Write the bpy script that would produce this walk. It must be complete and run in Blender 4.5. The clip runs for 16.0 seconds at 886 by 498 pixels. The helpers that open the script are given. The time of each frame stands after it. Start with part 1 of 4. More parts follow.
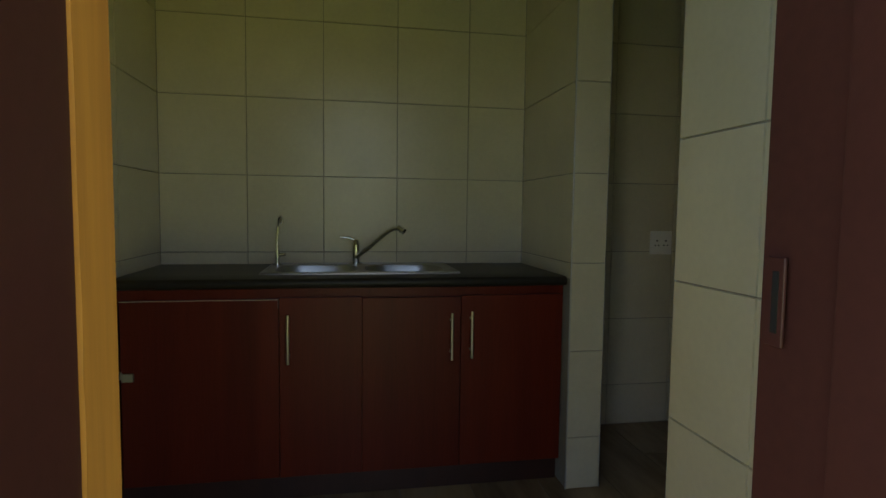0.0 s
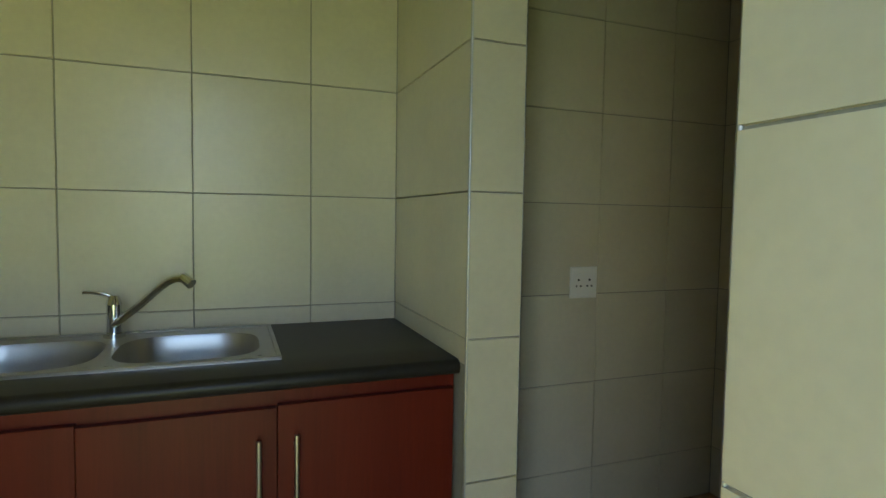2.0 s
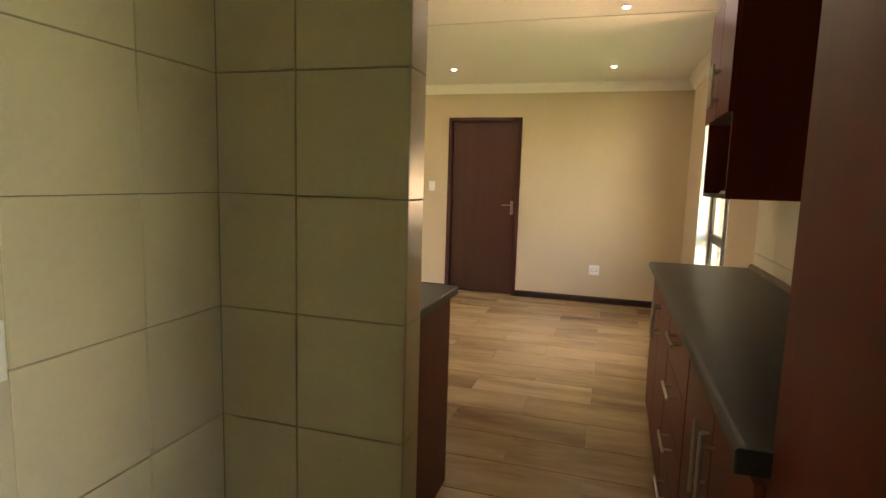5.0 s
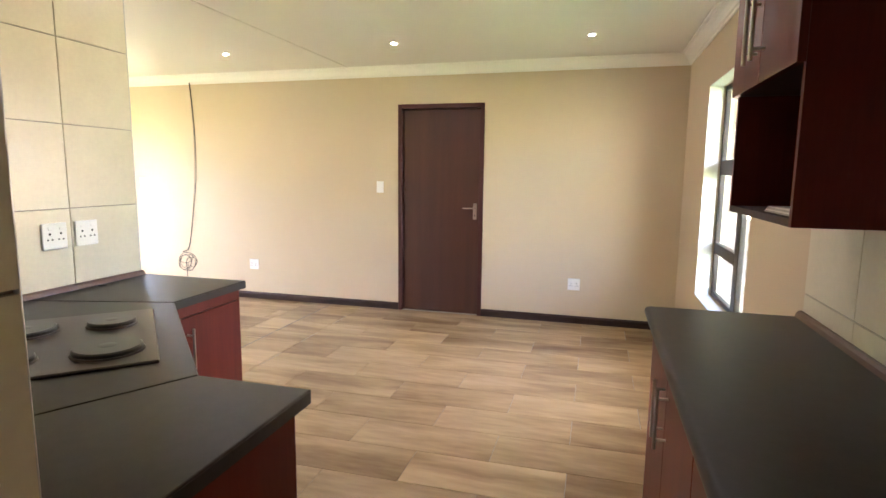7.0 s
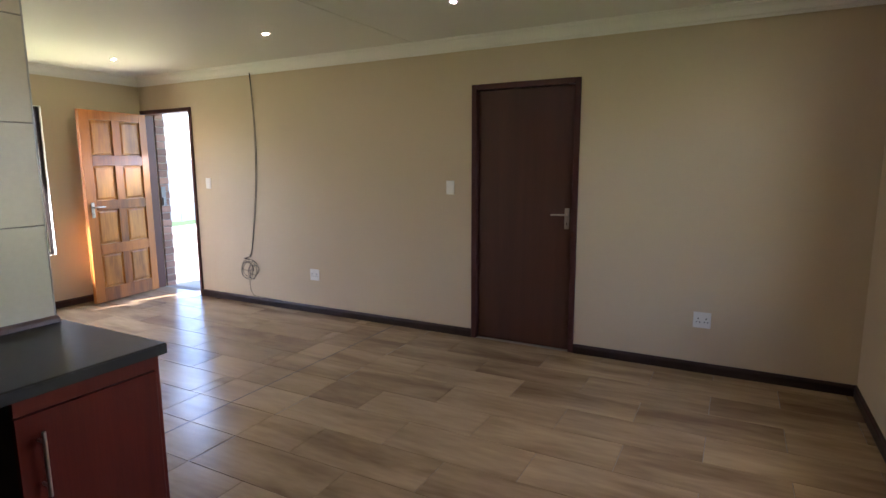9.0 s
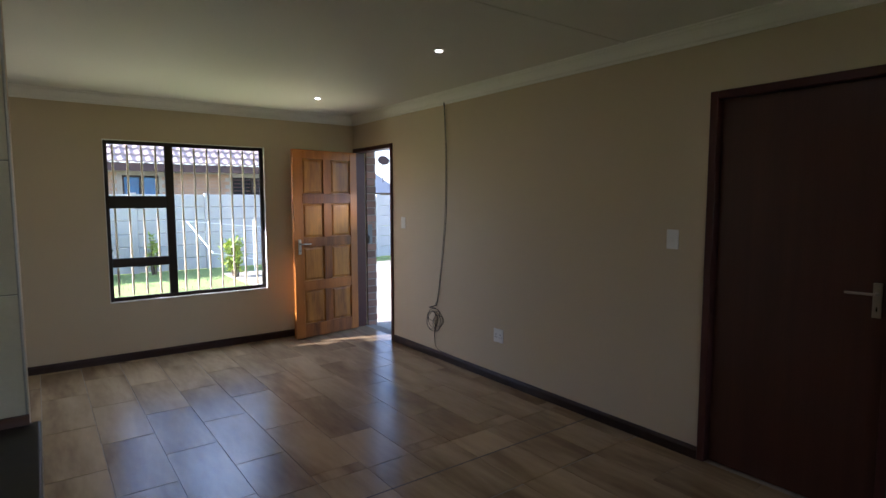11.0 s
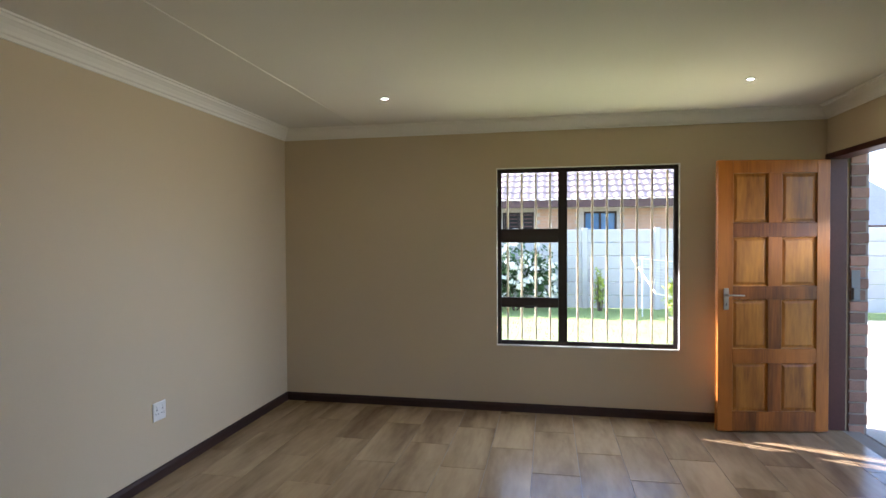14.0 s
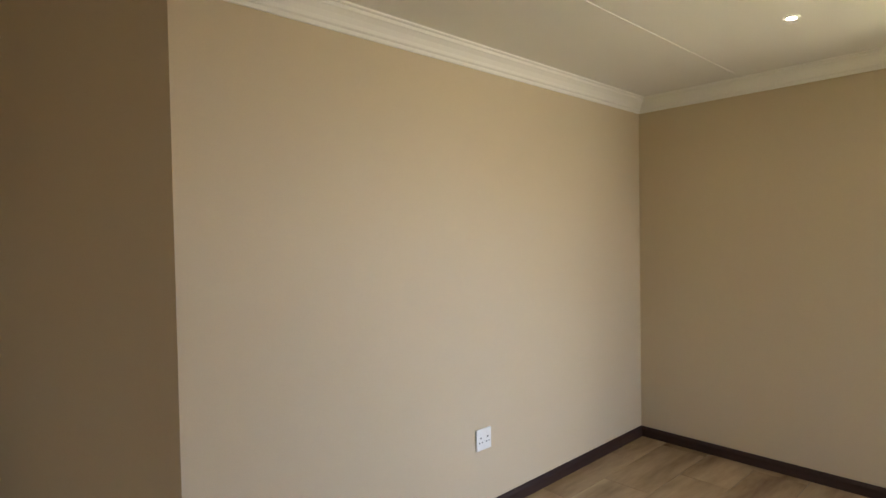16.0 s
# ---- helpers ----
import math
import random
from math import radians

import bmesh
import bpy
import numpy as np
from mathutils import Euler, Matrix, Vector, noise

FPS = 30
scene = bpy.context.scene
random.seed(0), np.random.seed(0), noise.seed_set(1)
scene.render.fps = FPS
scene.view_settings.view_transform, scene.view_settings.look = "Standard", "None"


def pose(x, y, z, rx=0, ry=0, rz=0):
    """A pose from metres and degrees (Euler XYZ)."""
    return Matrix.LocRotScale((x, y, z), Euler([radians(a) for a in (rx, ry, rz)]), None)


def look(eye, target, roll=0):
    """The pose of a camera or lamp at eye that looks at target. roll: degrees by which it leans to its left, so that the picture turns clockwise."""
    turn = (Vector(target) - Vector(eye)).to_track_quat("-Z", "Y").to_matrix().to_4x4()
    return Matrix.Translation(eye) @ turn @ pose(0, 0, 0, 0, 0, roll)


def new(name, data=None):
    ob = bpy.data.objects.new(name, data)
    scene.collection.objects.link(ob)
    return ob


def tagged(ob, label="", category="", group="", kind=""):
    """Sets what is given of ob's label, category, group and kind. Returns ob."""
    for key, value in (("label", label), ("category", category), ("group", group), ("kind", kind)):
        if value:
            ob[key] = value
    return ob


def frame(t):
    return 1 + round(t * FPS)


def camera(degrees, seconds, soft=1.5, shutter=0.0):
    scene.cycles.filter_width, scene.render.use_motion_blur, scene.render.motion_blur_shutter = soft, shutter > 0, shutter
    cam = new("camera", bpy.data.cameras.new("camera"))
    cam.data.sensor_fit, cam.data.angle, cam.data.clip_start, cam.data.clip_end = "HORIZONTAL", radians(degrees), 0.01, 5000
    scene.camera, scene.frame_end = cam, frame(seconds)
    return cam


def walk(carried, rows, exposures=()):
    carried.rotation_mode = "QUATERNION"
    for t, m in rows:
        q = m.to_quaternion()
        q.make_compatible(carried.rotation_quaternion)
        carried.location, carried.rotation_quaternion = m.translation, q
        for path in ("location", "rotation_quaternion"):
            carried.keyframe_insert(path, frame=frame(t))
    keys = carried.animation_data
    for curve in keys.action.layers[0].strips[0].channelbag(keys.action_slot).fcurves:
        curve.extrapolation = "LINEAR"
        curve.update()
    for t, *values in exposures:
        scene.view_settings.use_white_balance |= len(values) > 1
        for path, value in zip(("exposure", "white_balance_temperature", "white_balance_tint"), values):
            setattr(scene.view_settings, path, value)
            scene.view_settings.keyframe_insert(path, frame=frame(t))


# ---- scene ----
cam = camera(77.6, 16.0)
PATH = [
    (0, (0.362, 0.474, 1.13), (0.714, 2.438, 0.994), 0.7),
    (0.5, (0.413, 0.717, 1.128), (0.776, 2.677, 0.975), 0.8),
    (1, (0.492, 0.915, 1.14), (0.912, 2.864, 0.988), 0.8),
    (1.5, (0.66, 1.126, 1.13), (1.159, 3.059, 1.006), 0.8),
    (2, (0.724, 1.327, 1.224), (1.438, 3.192, 1.111), 0.9),
    (2.5, (0.767, 1.519, 1.278), (1.713, 3.271, 1.092), 1.4),
    (3, (0.791, 1.708, 1.269), (2.138, 3.173, 1.075), 1.6),
    (3.5, (0.899, 1.791, 1.301), (2.41, 3.081, 1.075), 1.8),
    (4, (1.025, 1.862, 1.316), (2.699, 2.929, 1.073), 1.7),
    (4.5, (1.145, 1.915, 1.339), (2.936, 2.765, 1.081), 1.9),
    (5, (1.304, 1.998, 1.347), (3.204, 2.573, 1.097), 1.7),
    (5.2, (1.414, 2.003, 1.359), (3.325, 2.533, 1.104), 1.2),
    (7.3, (2.631, 1.965, 1.413), (4.538, 2.501, 1.135), 0.4),
    (7.4, (2.692, 1.965, 1.408), (4.596, 2.514, 1.133), 0.3),
    (7.5, (2.736, 1.95, 1.414), (4.631, 2.524, 1.135), 0.4),
    (8, (2.972, 1.932, 1.402), (4.836, 2.602, 1.128), 0.3),
    (8.2, (3.091, 1.942, 1.408), (4.943, 2.645, 1.135), 0.2),
    (10.3, (4.388, 2.173, 1.5), (5.844, 3.518, 1.231), -0.2),
    (10.5, (4.485, 2.233, 1.463), (5.899, 3.626, 1.224), 0.1),
    (11, (4.722, 2.307, 1.497), (5.904, 3.911, 1.32), -0.1),
    (11.5, (4.947, 2.437, 1.484), (5.854, 4.213, 1.345), -0.3),
    (12, (5.171, 2.656, 1.49), (5.844, 4.537, 1.385), -0.1),
    (12.5, (5.396, 2.863, 1.52), (5.786, 4.822, 1.42), -0.1),
    (13, (5.543, 3.017, 1.527), (5.591, 5.015, 1.442), -0.2),
    (13.5, (5.611, 3.249, 1.509), (5.443, 5.241, 1.447), -0.2),
    (14, (5.656, 3.486, 1.469), (5.281, 5.45, 1.428), -0.3),
    (14.5, (5.624, 3.739, 1.461), (4.969, 5.629, 1.43), -0.3),
    (15, (5.614, 3.982, 1.491), (4.629, 5.722, 1.446), -0.5),
    (15.5, (5.476, 4.193, 1.495), (4.226, 5.754, 1.456), -0.7),
    (16, (5.306, 4.361, 1.494), (3.832, 5.712, 1.445), -1.0),
]
EXPOSURE = [
    (0.0, 1.5, 6700, 20), (0.5, 2.15, 6400, 19), (1.5, 2.95, 6000, 15), (2.5, 3.3, 6500, 14), (3.5, 4.2, 6900, 19), (4.5, 4.6, 7600, 22),
    (5.2, 4.7, 7800, 24), (7.3, 5.25, 5800, 26), (8.2, 4.3, 5800, 27),
    (10.3, 2.45, 5500, 25), (11.0, 1.95, 5500, 24), (12.0, 2.5, 5500, 24), (13.0, 2.95, 5550, 23), (13.5, 2.75, 5650, 23), (14.3, 2.45, 5800, 24), (16.0, 3.2, 6300, 25),
]
walk(cam, [(t, look(eye, target, roll)) for t, eye, target, roll in PATH], EXPOSURE)


# ---- world, sun, large lights ----
SUN_EL, SUN_AZ = 26.0, -69.4          # degrees; azimuth from +y towards +x
world = bpy.data.worlds.new("sky")
scene.world = world
world.use_nodes = True
wn, wl = world.node_tree.nodes, world.node_tree.links
sky = wn.new("ShaderNodeTexSky")
sky.sky_type = "NISHITA"
sky.sun_disc = False
sky.sun_elevation = radians(SUN_EL)
sky.sun_rotation = radians(SUN_AZ)
wl.new(sky.outputs[0], wn["Background"].inputs[0])
wn["Background"].inputs[1].default_value = 0.15

sun_data = bpy.data.lights.new("sun", "SUN")
sun_data.energy, sun_data.angle, sun_data.color = 5.0, radians(0.5), (1.0, 0.95, 0.86)
sun = new("sun", sun_data)
sun_from = Vector((math.sin(radians(SUN_AZ)) * math.cos(radians(SUN_EL)),
                   math.cos(radians(SUN_AZ)) * math.cos(radians(SUN_EL)), math.sin(radians(SUN_EL))))
sun.matrix_world = look(sun_from * 30, (0, 0, 0))


def opening_light(name, eye, out, rise, width, height, watts, color, spread=80.0):
    """An added area lamp in place of daylight through an opening: rise is how steeply it enters, upwards as from the
    sunny ground or downwards as from the sky.
    """
    data = bpy.data.lights.new(name, "AREA")
    data.shape, data.size, data.size_y = "RECTANGLE", width, height
    data.energy, data.color, data.spread = watts, color, radians(spread)
    ob = new(name, data)
    ob.matrix_world = look(eye, Vector(eye) + Vector((out[0], out[1], math.tan(radians(rise)))))
    return ob


SKY_TINT, LAWN_TINT = (0.66, 0.83, 1.0), (1.0, 0.92, 0.44)
# at each opening added lamps send a fan of sky light down and of ground light up, to both sides
for way, watts in ((-1.0, 0.70), (1.0, 0.19)):
    opening_light("window_sky", (5.95, 8.32, 1.50), (way, -1), -30, 1.30, 0.26, watts, SKY_TINT, 66)
    opening_light("window_lawn_bounce", (5.95, 8.32, 1.22), (way, -1), 32, 1.30, 0.26, watts * 0.40, LAWN_TINT, 66)
opening_light("window_sky", (5.95, 8.32, 1.50), (0, -1), -52, 1.30, 0.26, 0.56, SKY_TINT, 90)
opening_light("front_door_sky", (7.90, 7.71, 1.50), (-1, -0.25), -18, 0.70, 0.20, 1.7, SKY_TINT, 80)
opening_light("front_door_ground_bounce", (7.90, 7.71, 1.20), (-1, -0.25), 28, 0.70, 0.20, 0.80, LAWN_TINT, 80)
opening_light("kitchen_window_wall_bounce", (6.06, 0.96, 1.25), (-1.2, 1), 28, 1.25, 0.2, 0.46, (1.0, 0.76, 0.47), 76)
opening_light("kitchen_window_sky", (6.06, 0.96, 1.55), (0.0, 1), -36, 1.25, 0.2, 0.26, (1.0, 0.92, 0.80), 80)
opening_light("back_door_sky", (-0.35, 0.30, 1.50), (1, 1), -20, 0.8, 1.0, 0.76, (0.12, 0.45, 1.0), 140.0)
opening_light("back_door_ground_bounce", (1.06, 0.0, 0.25), (-0.42, 1), 50, 0.3, 0.7, 0.42, (1.0, 0.88, 0.08), 88.0)
# extra fill lamp outside the back door, aimed at the fridge niche
opening_light("niche_fill", (-0.35, 0.1, 0.25), (2.45, 3.06), 40, 0.5, 0.5, 0.11, (1.0, 0.80, 0.12), 46.0)


# ---- materials ----
def material(name, base, rough=0.5, metal=0.0, vary=0.12, scale=6.0, fine=90.0, bump=0.05, per_object=0.0,
             stretch=(1, 1, 1), coat=0.0, spec=0.5, fine_mix=0.5):
    """Base colour varied at two scales, with fine relief."""
    m = bpy.data.materials.new(name)
    m.use_nodes = True
    n, l = m.node_tree.nodes, m.node_tree.links
    b = n["Principled BSDF"]
    b.inputs["Roughness"].default_value = rough
    b.inputs["Metallic"].default_value = metal
    b.inputs["Coat Weight"].default_value = coat
    b.inputs["Specular IOR Level"].default_value = spec
    co = n.new("ShaderNodeTexCoord")
    mp = n.new("ShaderNodeMapping")
    mp.inputs["Scale"].default_value = stretch
    l.new(co.outputs["Object"], mp.inputs[0])
    src = mp.outputs[0]
    if per_object:
        info = n.new("ShaderNodeObjectInfo")
        add = n.new("ShaderNodeVectorMath")
        add.operation = "MULTIPLY_ADD"
        l.new(info.outputs["Random"], add.inputs[0])
        add.inputs[1].default_value = (37, 53, 29)
        l.new(mp.outputs[0], add.inputs[2])
        src = add.outputs[0]
    big = n.new("ShaderNodeTexNoise")
    big.inputs["Scale"].default_value, big.inputs["Detail"].default_value = scale, 5
    small = n.new("ShaderNodeTexNoise")
    small.inputs["Scale"].default_value, small.inputs["Detail"].default_value = fine, 4
    l.new(src, big.inputs["Vector"])
    l.new(src, small.inputs["Vector"])
    mix = n.new("ShaderNodeMix")
    mix.inputs[0].default_value = fine_mix
    l.new(big.outputs[0], mix.inputs[2])
    l.new(small.outputs[0], mix.inputs[3])
    value = mix.outputs[0]
    if per_object:
        ad = n.new("ShaderNodeMath")
        ad.operation = "MULTIPLY_ADD"
        l.new(info.outputs["Random"], ad.inputs[0])
        ad.inputs[1].default_value = per_object
        l.new(mix.outputs[0], ad.inputs[2])
        su = n.new("ShaderNodeMath")
        su.operation = "SUBTRACT"
        l.new(ad.outputs[0], su.inputs[0])
        su.inputs[1].default_value = per_object / 2
        value = su.outputs[0]
    ramp = n.new("ShaderNodeValToRGB")
    dark = [c * (1 - vary) for c in base]
    light = [min(1.0, c * (1 + vary)) for c in base]
    ramp.color_ramp.elements[0].position, ramp.color_ramp.elements[1].position = 0.25, 0.75
    ramp.color_ramp.elements[0].color, ramp.color_ramp.elements[1].color = (*dark, 1), (*light, 1)
    l.new(value, ramp.inputs[0])
    l.new(ramp.outputs[0], b.inputs["Base Color"])
    if bump:
        bp = n.new("ShaderNodeBump")
        bp.inputs["Strength"].default_value, bp.inputs["Distance"].default_value = bump, 0.004
        l.new(mix.outputs[0], bp.inputs["Height"])
        l.new(bp.outputs[0], b.inputs["Normal"])
    return m


def wood(name, base, dark, rough=0.35, rings=14.0, stretch=(1, 1, 0.06), per_object=0.0, bump=0.04, coat=0.0, scale=9.0, spec=0.5, fine_share=0.32):
    """Long grain along the axis with the small stretch."""
    m = bpy.data.materials.new(name)
    m.use_nodes = True
    n, l = m.node_tree.nodes, m.node_tree.links
    b = n["Principled BSDF"]
    b.inputs["Roughness"].default_value = rough
    b.inputs["Coat Weight"].default_value = coat
    co = n.new("ShaderNodeTexCoord")
    mp = n.new("ShaderNodeMapping")
    mp.inputs["Scale"].default_value = stretch
    l.new(co.outputs["Object"], mp.inputs[0])
    src = mp.outputs[0]
    info = n.new("ShaderNodeObjectInfo")
    add = n.new("ShaderNodeVectorMath")
    add.operation = "MULTIPLY_ADD"
    l.new(info.outputs["Random"], add.inputs[0])
    add.inputs[1].default_value = (17, 23, 11)
    l.new(mp.outputs[0], add.inputs[2])
    a = n.new("ShaderNodeTexNoise")
    a.inputs["Scale"].default_value, a.inputs["Detail"].default_value, a.inputs["Distortion"].default_value = scale, 6, 0.6
    f = n.new("ShaderNodeTexNoise")
    f.inputs["Scale"].default_value, f.inputs["Detail"].default_value = scale * rings, 3
    l.new(add.outputs[0], a.inputs["Vector"])
    l.new(add.outputs[0], f.inputs["Vector"])
    mix = n.new("ShaderNodeMix")
    mix.inputs[0].default_value = fine_share
    b.inputs["Specular IOR Level"].default_value = spec
    l.new(a.outputs[0], mix.inputs[2])
    l.new(f.outputs[0], mix.inputs[3])
    ad = n.new("ShaderNodeMath")
    ad.operation = "MULTIPLY_ADD"
    l.new(info.outputs["Random"], ad.inputs[0])
    ad.inputs[1].default_value = per_object
    l.new(mix.outputs[0], ad.inputs[2])
    su = n.new("ShaderNodeMath")
    su.operation = "SUBTRACT"
    l.new(ad.outputs[0], su.inputs[0])
    su.inputs[1].default_value = per_object / 2
    ramp = n.new("ShaderNodeValToRGB")
    ramp.color_ramp.elements[0].position, ramp.color_ramp.elements[1].position = 0.3, 0.68
    ramp.color_ramp.elements[0].color, ramp.color_ramp.elements[1].color = (*dark, 1), (*base, 1)
    l.new(su.outputs[0], ramp.inputs[0])
    l.new(ramp.outputs[0], b.inputs["Base Color"])
    bp = n.new("ShaderNodeBump")
    bp.inputs["Strength"].default_value, bp.inputs["Distance"].default_value = bump, 0.003
    l.new(mix.outputs[0], bp.inputs["Height"])
    l.new(bp.outputs[0], b.inputs["Normal"])
    return m


def glow(name, color, strength):
    m = bpy.data.materials.new(name)
    m.use_nodes = True
    b = m.node_tree.nodes["Principled BSDF"]
    b.inputs["Base Color"].default_value = (*color, 1)
    b.inputs["Emission Color"].default_value = (*color, 1)
    b.inputs["Emission Strength"].default_value = strength
    return m


def glass_material(name):
    m = bpy.data.materials.new(name)
    m.use_nodes = True
    b = m.node_tree.nodes["Principled BSDF"]
    b.inputs["Base Color"].default_value = (0.96, 0.98, 0.97, 1)
    b.inputs["Roughness"].default_value = 0.02
    b.inputs["Transmission Weight"].default_value = 1.0
    b.inputs["IOR"].default_value = 1.02
    return m


PAINT = material("beige_paint", (0.56, 0.452, 0.300), 0.6, vary=0.035, scale=1.3, fine=240, bump=0.06)
CEILING = material("ceiling_paint", (0.72, 0.70, 0.64), 0.75, vary=0.03, scale=1.1, fine=160, bump=0.04)
CORNICE = material("cornice_paint", (0.80, 0.78, 0.72), 0.6, vary=0.03, scale=3, fine=80, bump=0.02)
REVEAL = material("white_reveal_paint", (0.80, 0.79, 0.74), 0.6, vary=0.04, scale=5, fine=120)
GROUT = material("grey_grout", (0.30, 0.28, 0.225), 0.9, vary=0.2, scale=8, fine=150, bump=0.2)
WALL_TILE = material("cream_wall_tile", (0.60, 0.550, 0.405), 0.30, vary=0.10, scale=3.6, fine=55, bump=0.02, per_object=0.14, fine_mix=0.3)
FLOOR_TILE = wood("wood_look_floor_tile", (0.455, 0.322, 0.172), (0.168, 0.100, 0.049), 0.26, 7.0, (1, 0.20, 1), 0.11, 0.02, scale=4.2, fine_share=0.20)
GROUT_DARK = material("dark_joint", (0.05, 0.042, 0.035), 0.8)
FLOOR_GROUT = material("floor_grout", (0.26, 0.21, 0.15), 0.85, vary=0.2, scale=9, fine=200)
SKIRTING = wood("dark_skirting_wood", (0.045, 0.022, 0.016), (0.018, 0.009, 0.007), 0.42, 10, (0.1, 0.1, 1), spec=0.28)
CHERRY = wood("cherry_cabinet", (0.140, 0.0170, 0.007), (0.090, 0.0098, 0.0045), 0.42, 12, (1, 1, 0.05), 0.10, 0.015, 0.0, 12, 0.22)
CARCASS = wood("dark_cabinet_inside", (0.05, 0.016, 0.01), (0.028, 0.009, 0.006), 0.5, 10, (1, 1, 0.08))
DOOR_BROWN = wood("dark_brown_door", (0.072, 0.024, 0.014), (0.046, 0.015, 0.009), 0.38, 14, (1, 1, 0.04), 0.0, 0.03)
FRAME_BROWN = material("brown_frame_paint", (0.068, 0.022, 0.018), 0.42, vary=0.18, scale=4, fine=60, spec=0.3)
PINE = wood("varnished_door_wood", (0.38, 0.122, 0.015), (0.11, 0.030, 0.005), 0.4, 11, (1, 1, 0.07), 0.30, 0.05, 0.0, 8, 0.35)
PINE_PANEL = wood("varnished_panel_wood", (0.50, 0.200, 0.028), (0.17, 0.057, 0.009), 0.38, 9, (1, 1, 0.14), 0.15, 0.05, 0.0, 6, 0.35)
RAW_WOOD = wood("raw_timber_edge", (0.62, 0.27, 0.045), (0.36, 0.13, 0.018), 0.6, 10, (1, 1, 0.06), 0.1, 0.2)
STRIP_BROWN = wood("brown_sealing_strip", (0.15, 0.070, 0.034), (0.08, 0.036, 0.018), 0.4, 10, (0.08, 1, 1))
LAMINATE = material("dark_laminate_top", (0.026, 0.022, 0.018), 0.38, vary=0.35, scale=30, fine=320, bump=0.03, spec=0.22)
STEEL = material("stainless_steel", (0.44, 0.425, 0.40), 0.34, 1.0, vary=0.05, scale=20, fine=200, bump=0.01)
CHROME = material("chrome", (0.72, 0.72, 0.70), 0.10, 1.0, vary=0.03)
BRUSHED = material("brushed_nickel", (0.55, 0.52, 0.46), 0.33, 1.0, vary=0.06, fine=260)
ALU_TRIM = material("aluminium_trim", (0.50, 0.50, 0.48), 0.45, 1.0, vary=0.05)
BLACK = material("black_plastic", (0.012, 0.012, 0.012), 0.4, vary=0.2)
HOB_ENAMEL = material("dark_glossy_enamel", (0.050, 0.041, 0.033), 0.33, 0.1, vary=0.1)
HOB_BLACK = material("black_hob_plate", (0.014, 0.013, 0.012), 0.28, vary=0.2)
WHITE_PLASTIC = material("white_plastic", (0.80, 0.79, 0.75), 0.35, vary=0.02)
DARK_HOLE = material("dark_hole", (0.008, 0.008, 0.008), 0.8)
BRONZE = material("bronze_window_frame", (0.028, 0.018, 0.013), 0.42, vary=0.2, scale=8, fine=80, spec=0.3)
BAR_WHITE = material("cream_bar_paint", (0.72, 0.62, 0.45), 0.4, vary=0.06)
GLASS = glass_material("window_glass")
CABLE = material("dark_cable", (0.022, 0.02, 0.017), 0.5)
LED = glow("lamp_glow", (1.0, 0.95, 0.85), 40.0)


# ---- helpers for things ----
def box_bm(x0, y0, z0, x1, y1, z1, bevel=0.0, bm=None, segments=1):
    bm = bm or bmesh.new()
    c = ((x0 + x1) / 2, (y0 + y1) / 2, (z0 + z1) / 2)
    made = bmesh.ops.create_cube(bm, size=1.0, matrix=Matrix.Translation(c) @ Matrix.Diagonal((x1 - x0, y1 - y0, z1 - z0, 1)))
    if bevel:
        edges = list({e for v in made["verts"] for e in v.link_edges})
        bmesh.ops.bevel(bm, geom=edges, offset=bevel, segments=segments, affect="EDGES", profile=0.5)
    return bm


def boxes_bm(rows, bevel=0.0):
    bm = bmesh.new()
    for r in rows:
        box_bm(*r, bevel, bm)
    return bm


def cyl_bm(p, q, r, n=16, bm=None, r2=None, caps=True):
    bm = bm or bmesh.new()
    p, q = Vector(p), Vector(q)
    d = q - p
    m = Matrix.Translation((p + q) / 2) @ d.to_track_quat("Z", "Y").to_matrix().to_4x4()
    bmesh.ops.create_cone(bm, cap_ends=caps, segments=n, radius1=r, radius2=r if r2 is None else r2, depth=d.length, matrix=m)
    return bm


def tube_bm(points, r, n=10, bm=None):
    """A round tube along a line of points."""
    bm = bm or bmesh.new()
    pts = [Vector(p) for p in points]
    rings = []
    for i, p in enumerate(pts):
        d = (pts[min(i + 1, len(pts) - 1)] - pts[max(i - 1, 0)]).normalized()
        side = d.orthogonal().normalized() if i == 0 else (rings_side - d * rings_side.dot(d)).normalized()
        rings_side = side
        up = d.cross(side)
        rings.append([bm.verts.new(p + r * (math.cos(k * math.tau / n) * side + math.sin(k * math.tau / n) * up)) for k in range(n)])
    for a, b in zip(rings, rings[1:]):
        for k in range(n):
            bm.faces.new((a[k], a[(k + 1) % n], b[(k + 1) % n], b[k]))
    bm.faces.new(rings[0][::-1])
    bm.faces.new(rings[-1])
    return bm


def smooth_line(points, steps=8):
    """Catmull-Rom through the points."""
    p = [Vector(v) for v in points]
    p = [2 * p[0] - p[1]] + p + [2 * p[-1] - p[-2]]
    out = []
    for a, b, c, d in zip(p, p[1:], p[2:], p[3:]):
        for i in range(steps):
            t = i / steps
            out.append(0.5 * (2 * b + (c - a) * t + (2 * a - 5 * b + 4 * c - d) * t * t + (3 * b - a - 3 * c + d) * t ** 3))
    return out + [p[-2]]


def mesh_of(name, bm, mat, smooth=False):
    me = bpy.data.meshes.new(name)
    bmesh.ops.recalc_face_normals(bm, faces=bm.faces)
    bm.to_mesh(me)
    bm.free()
    for m in mat if isinstance(mat, (list, tuple)) else (mat,):
        me.materials.append(m)
    if smooth:
        for f in me.polygons:
            f.use_smooth = True
        me.set_sharp_from_angle(angle=radians(40))
    return me


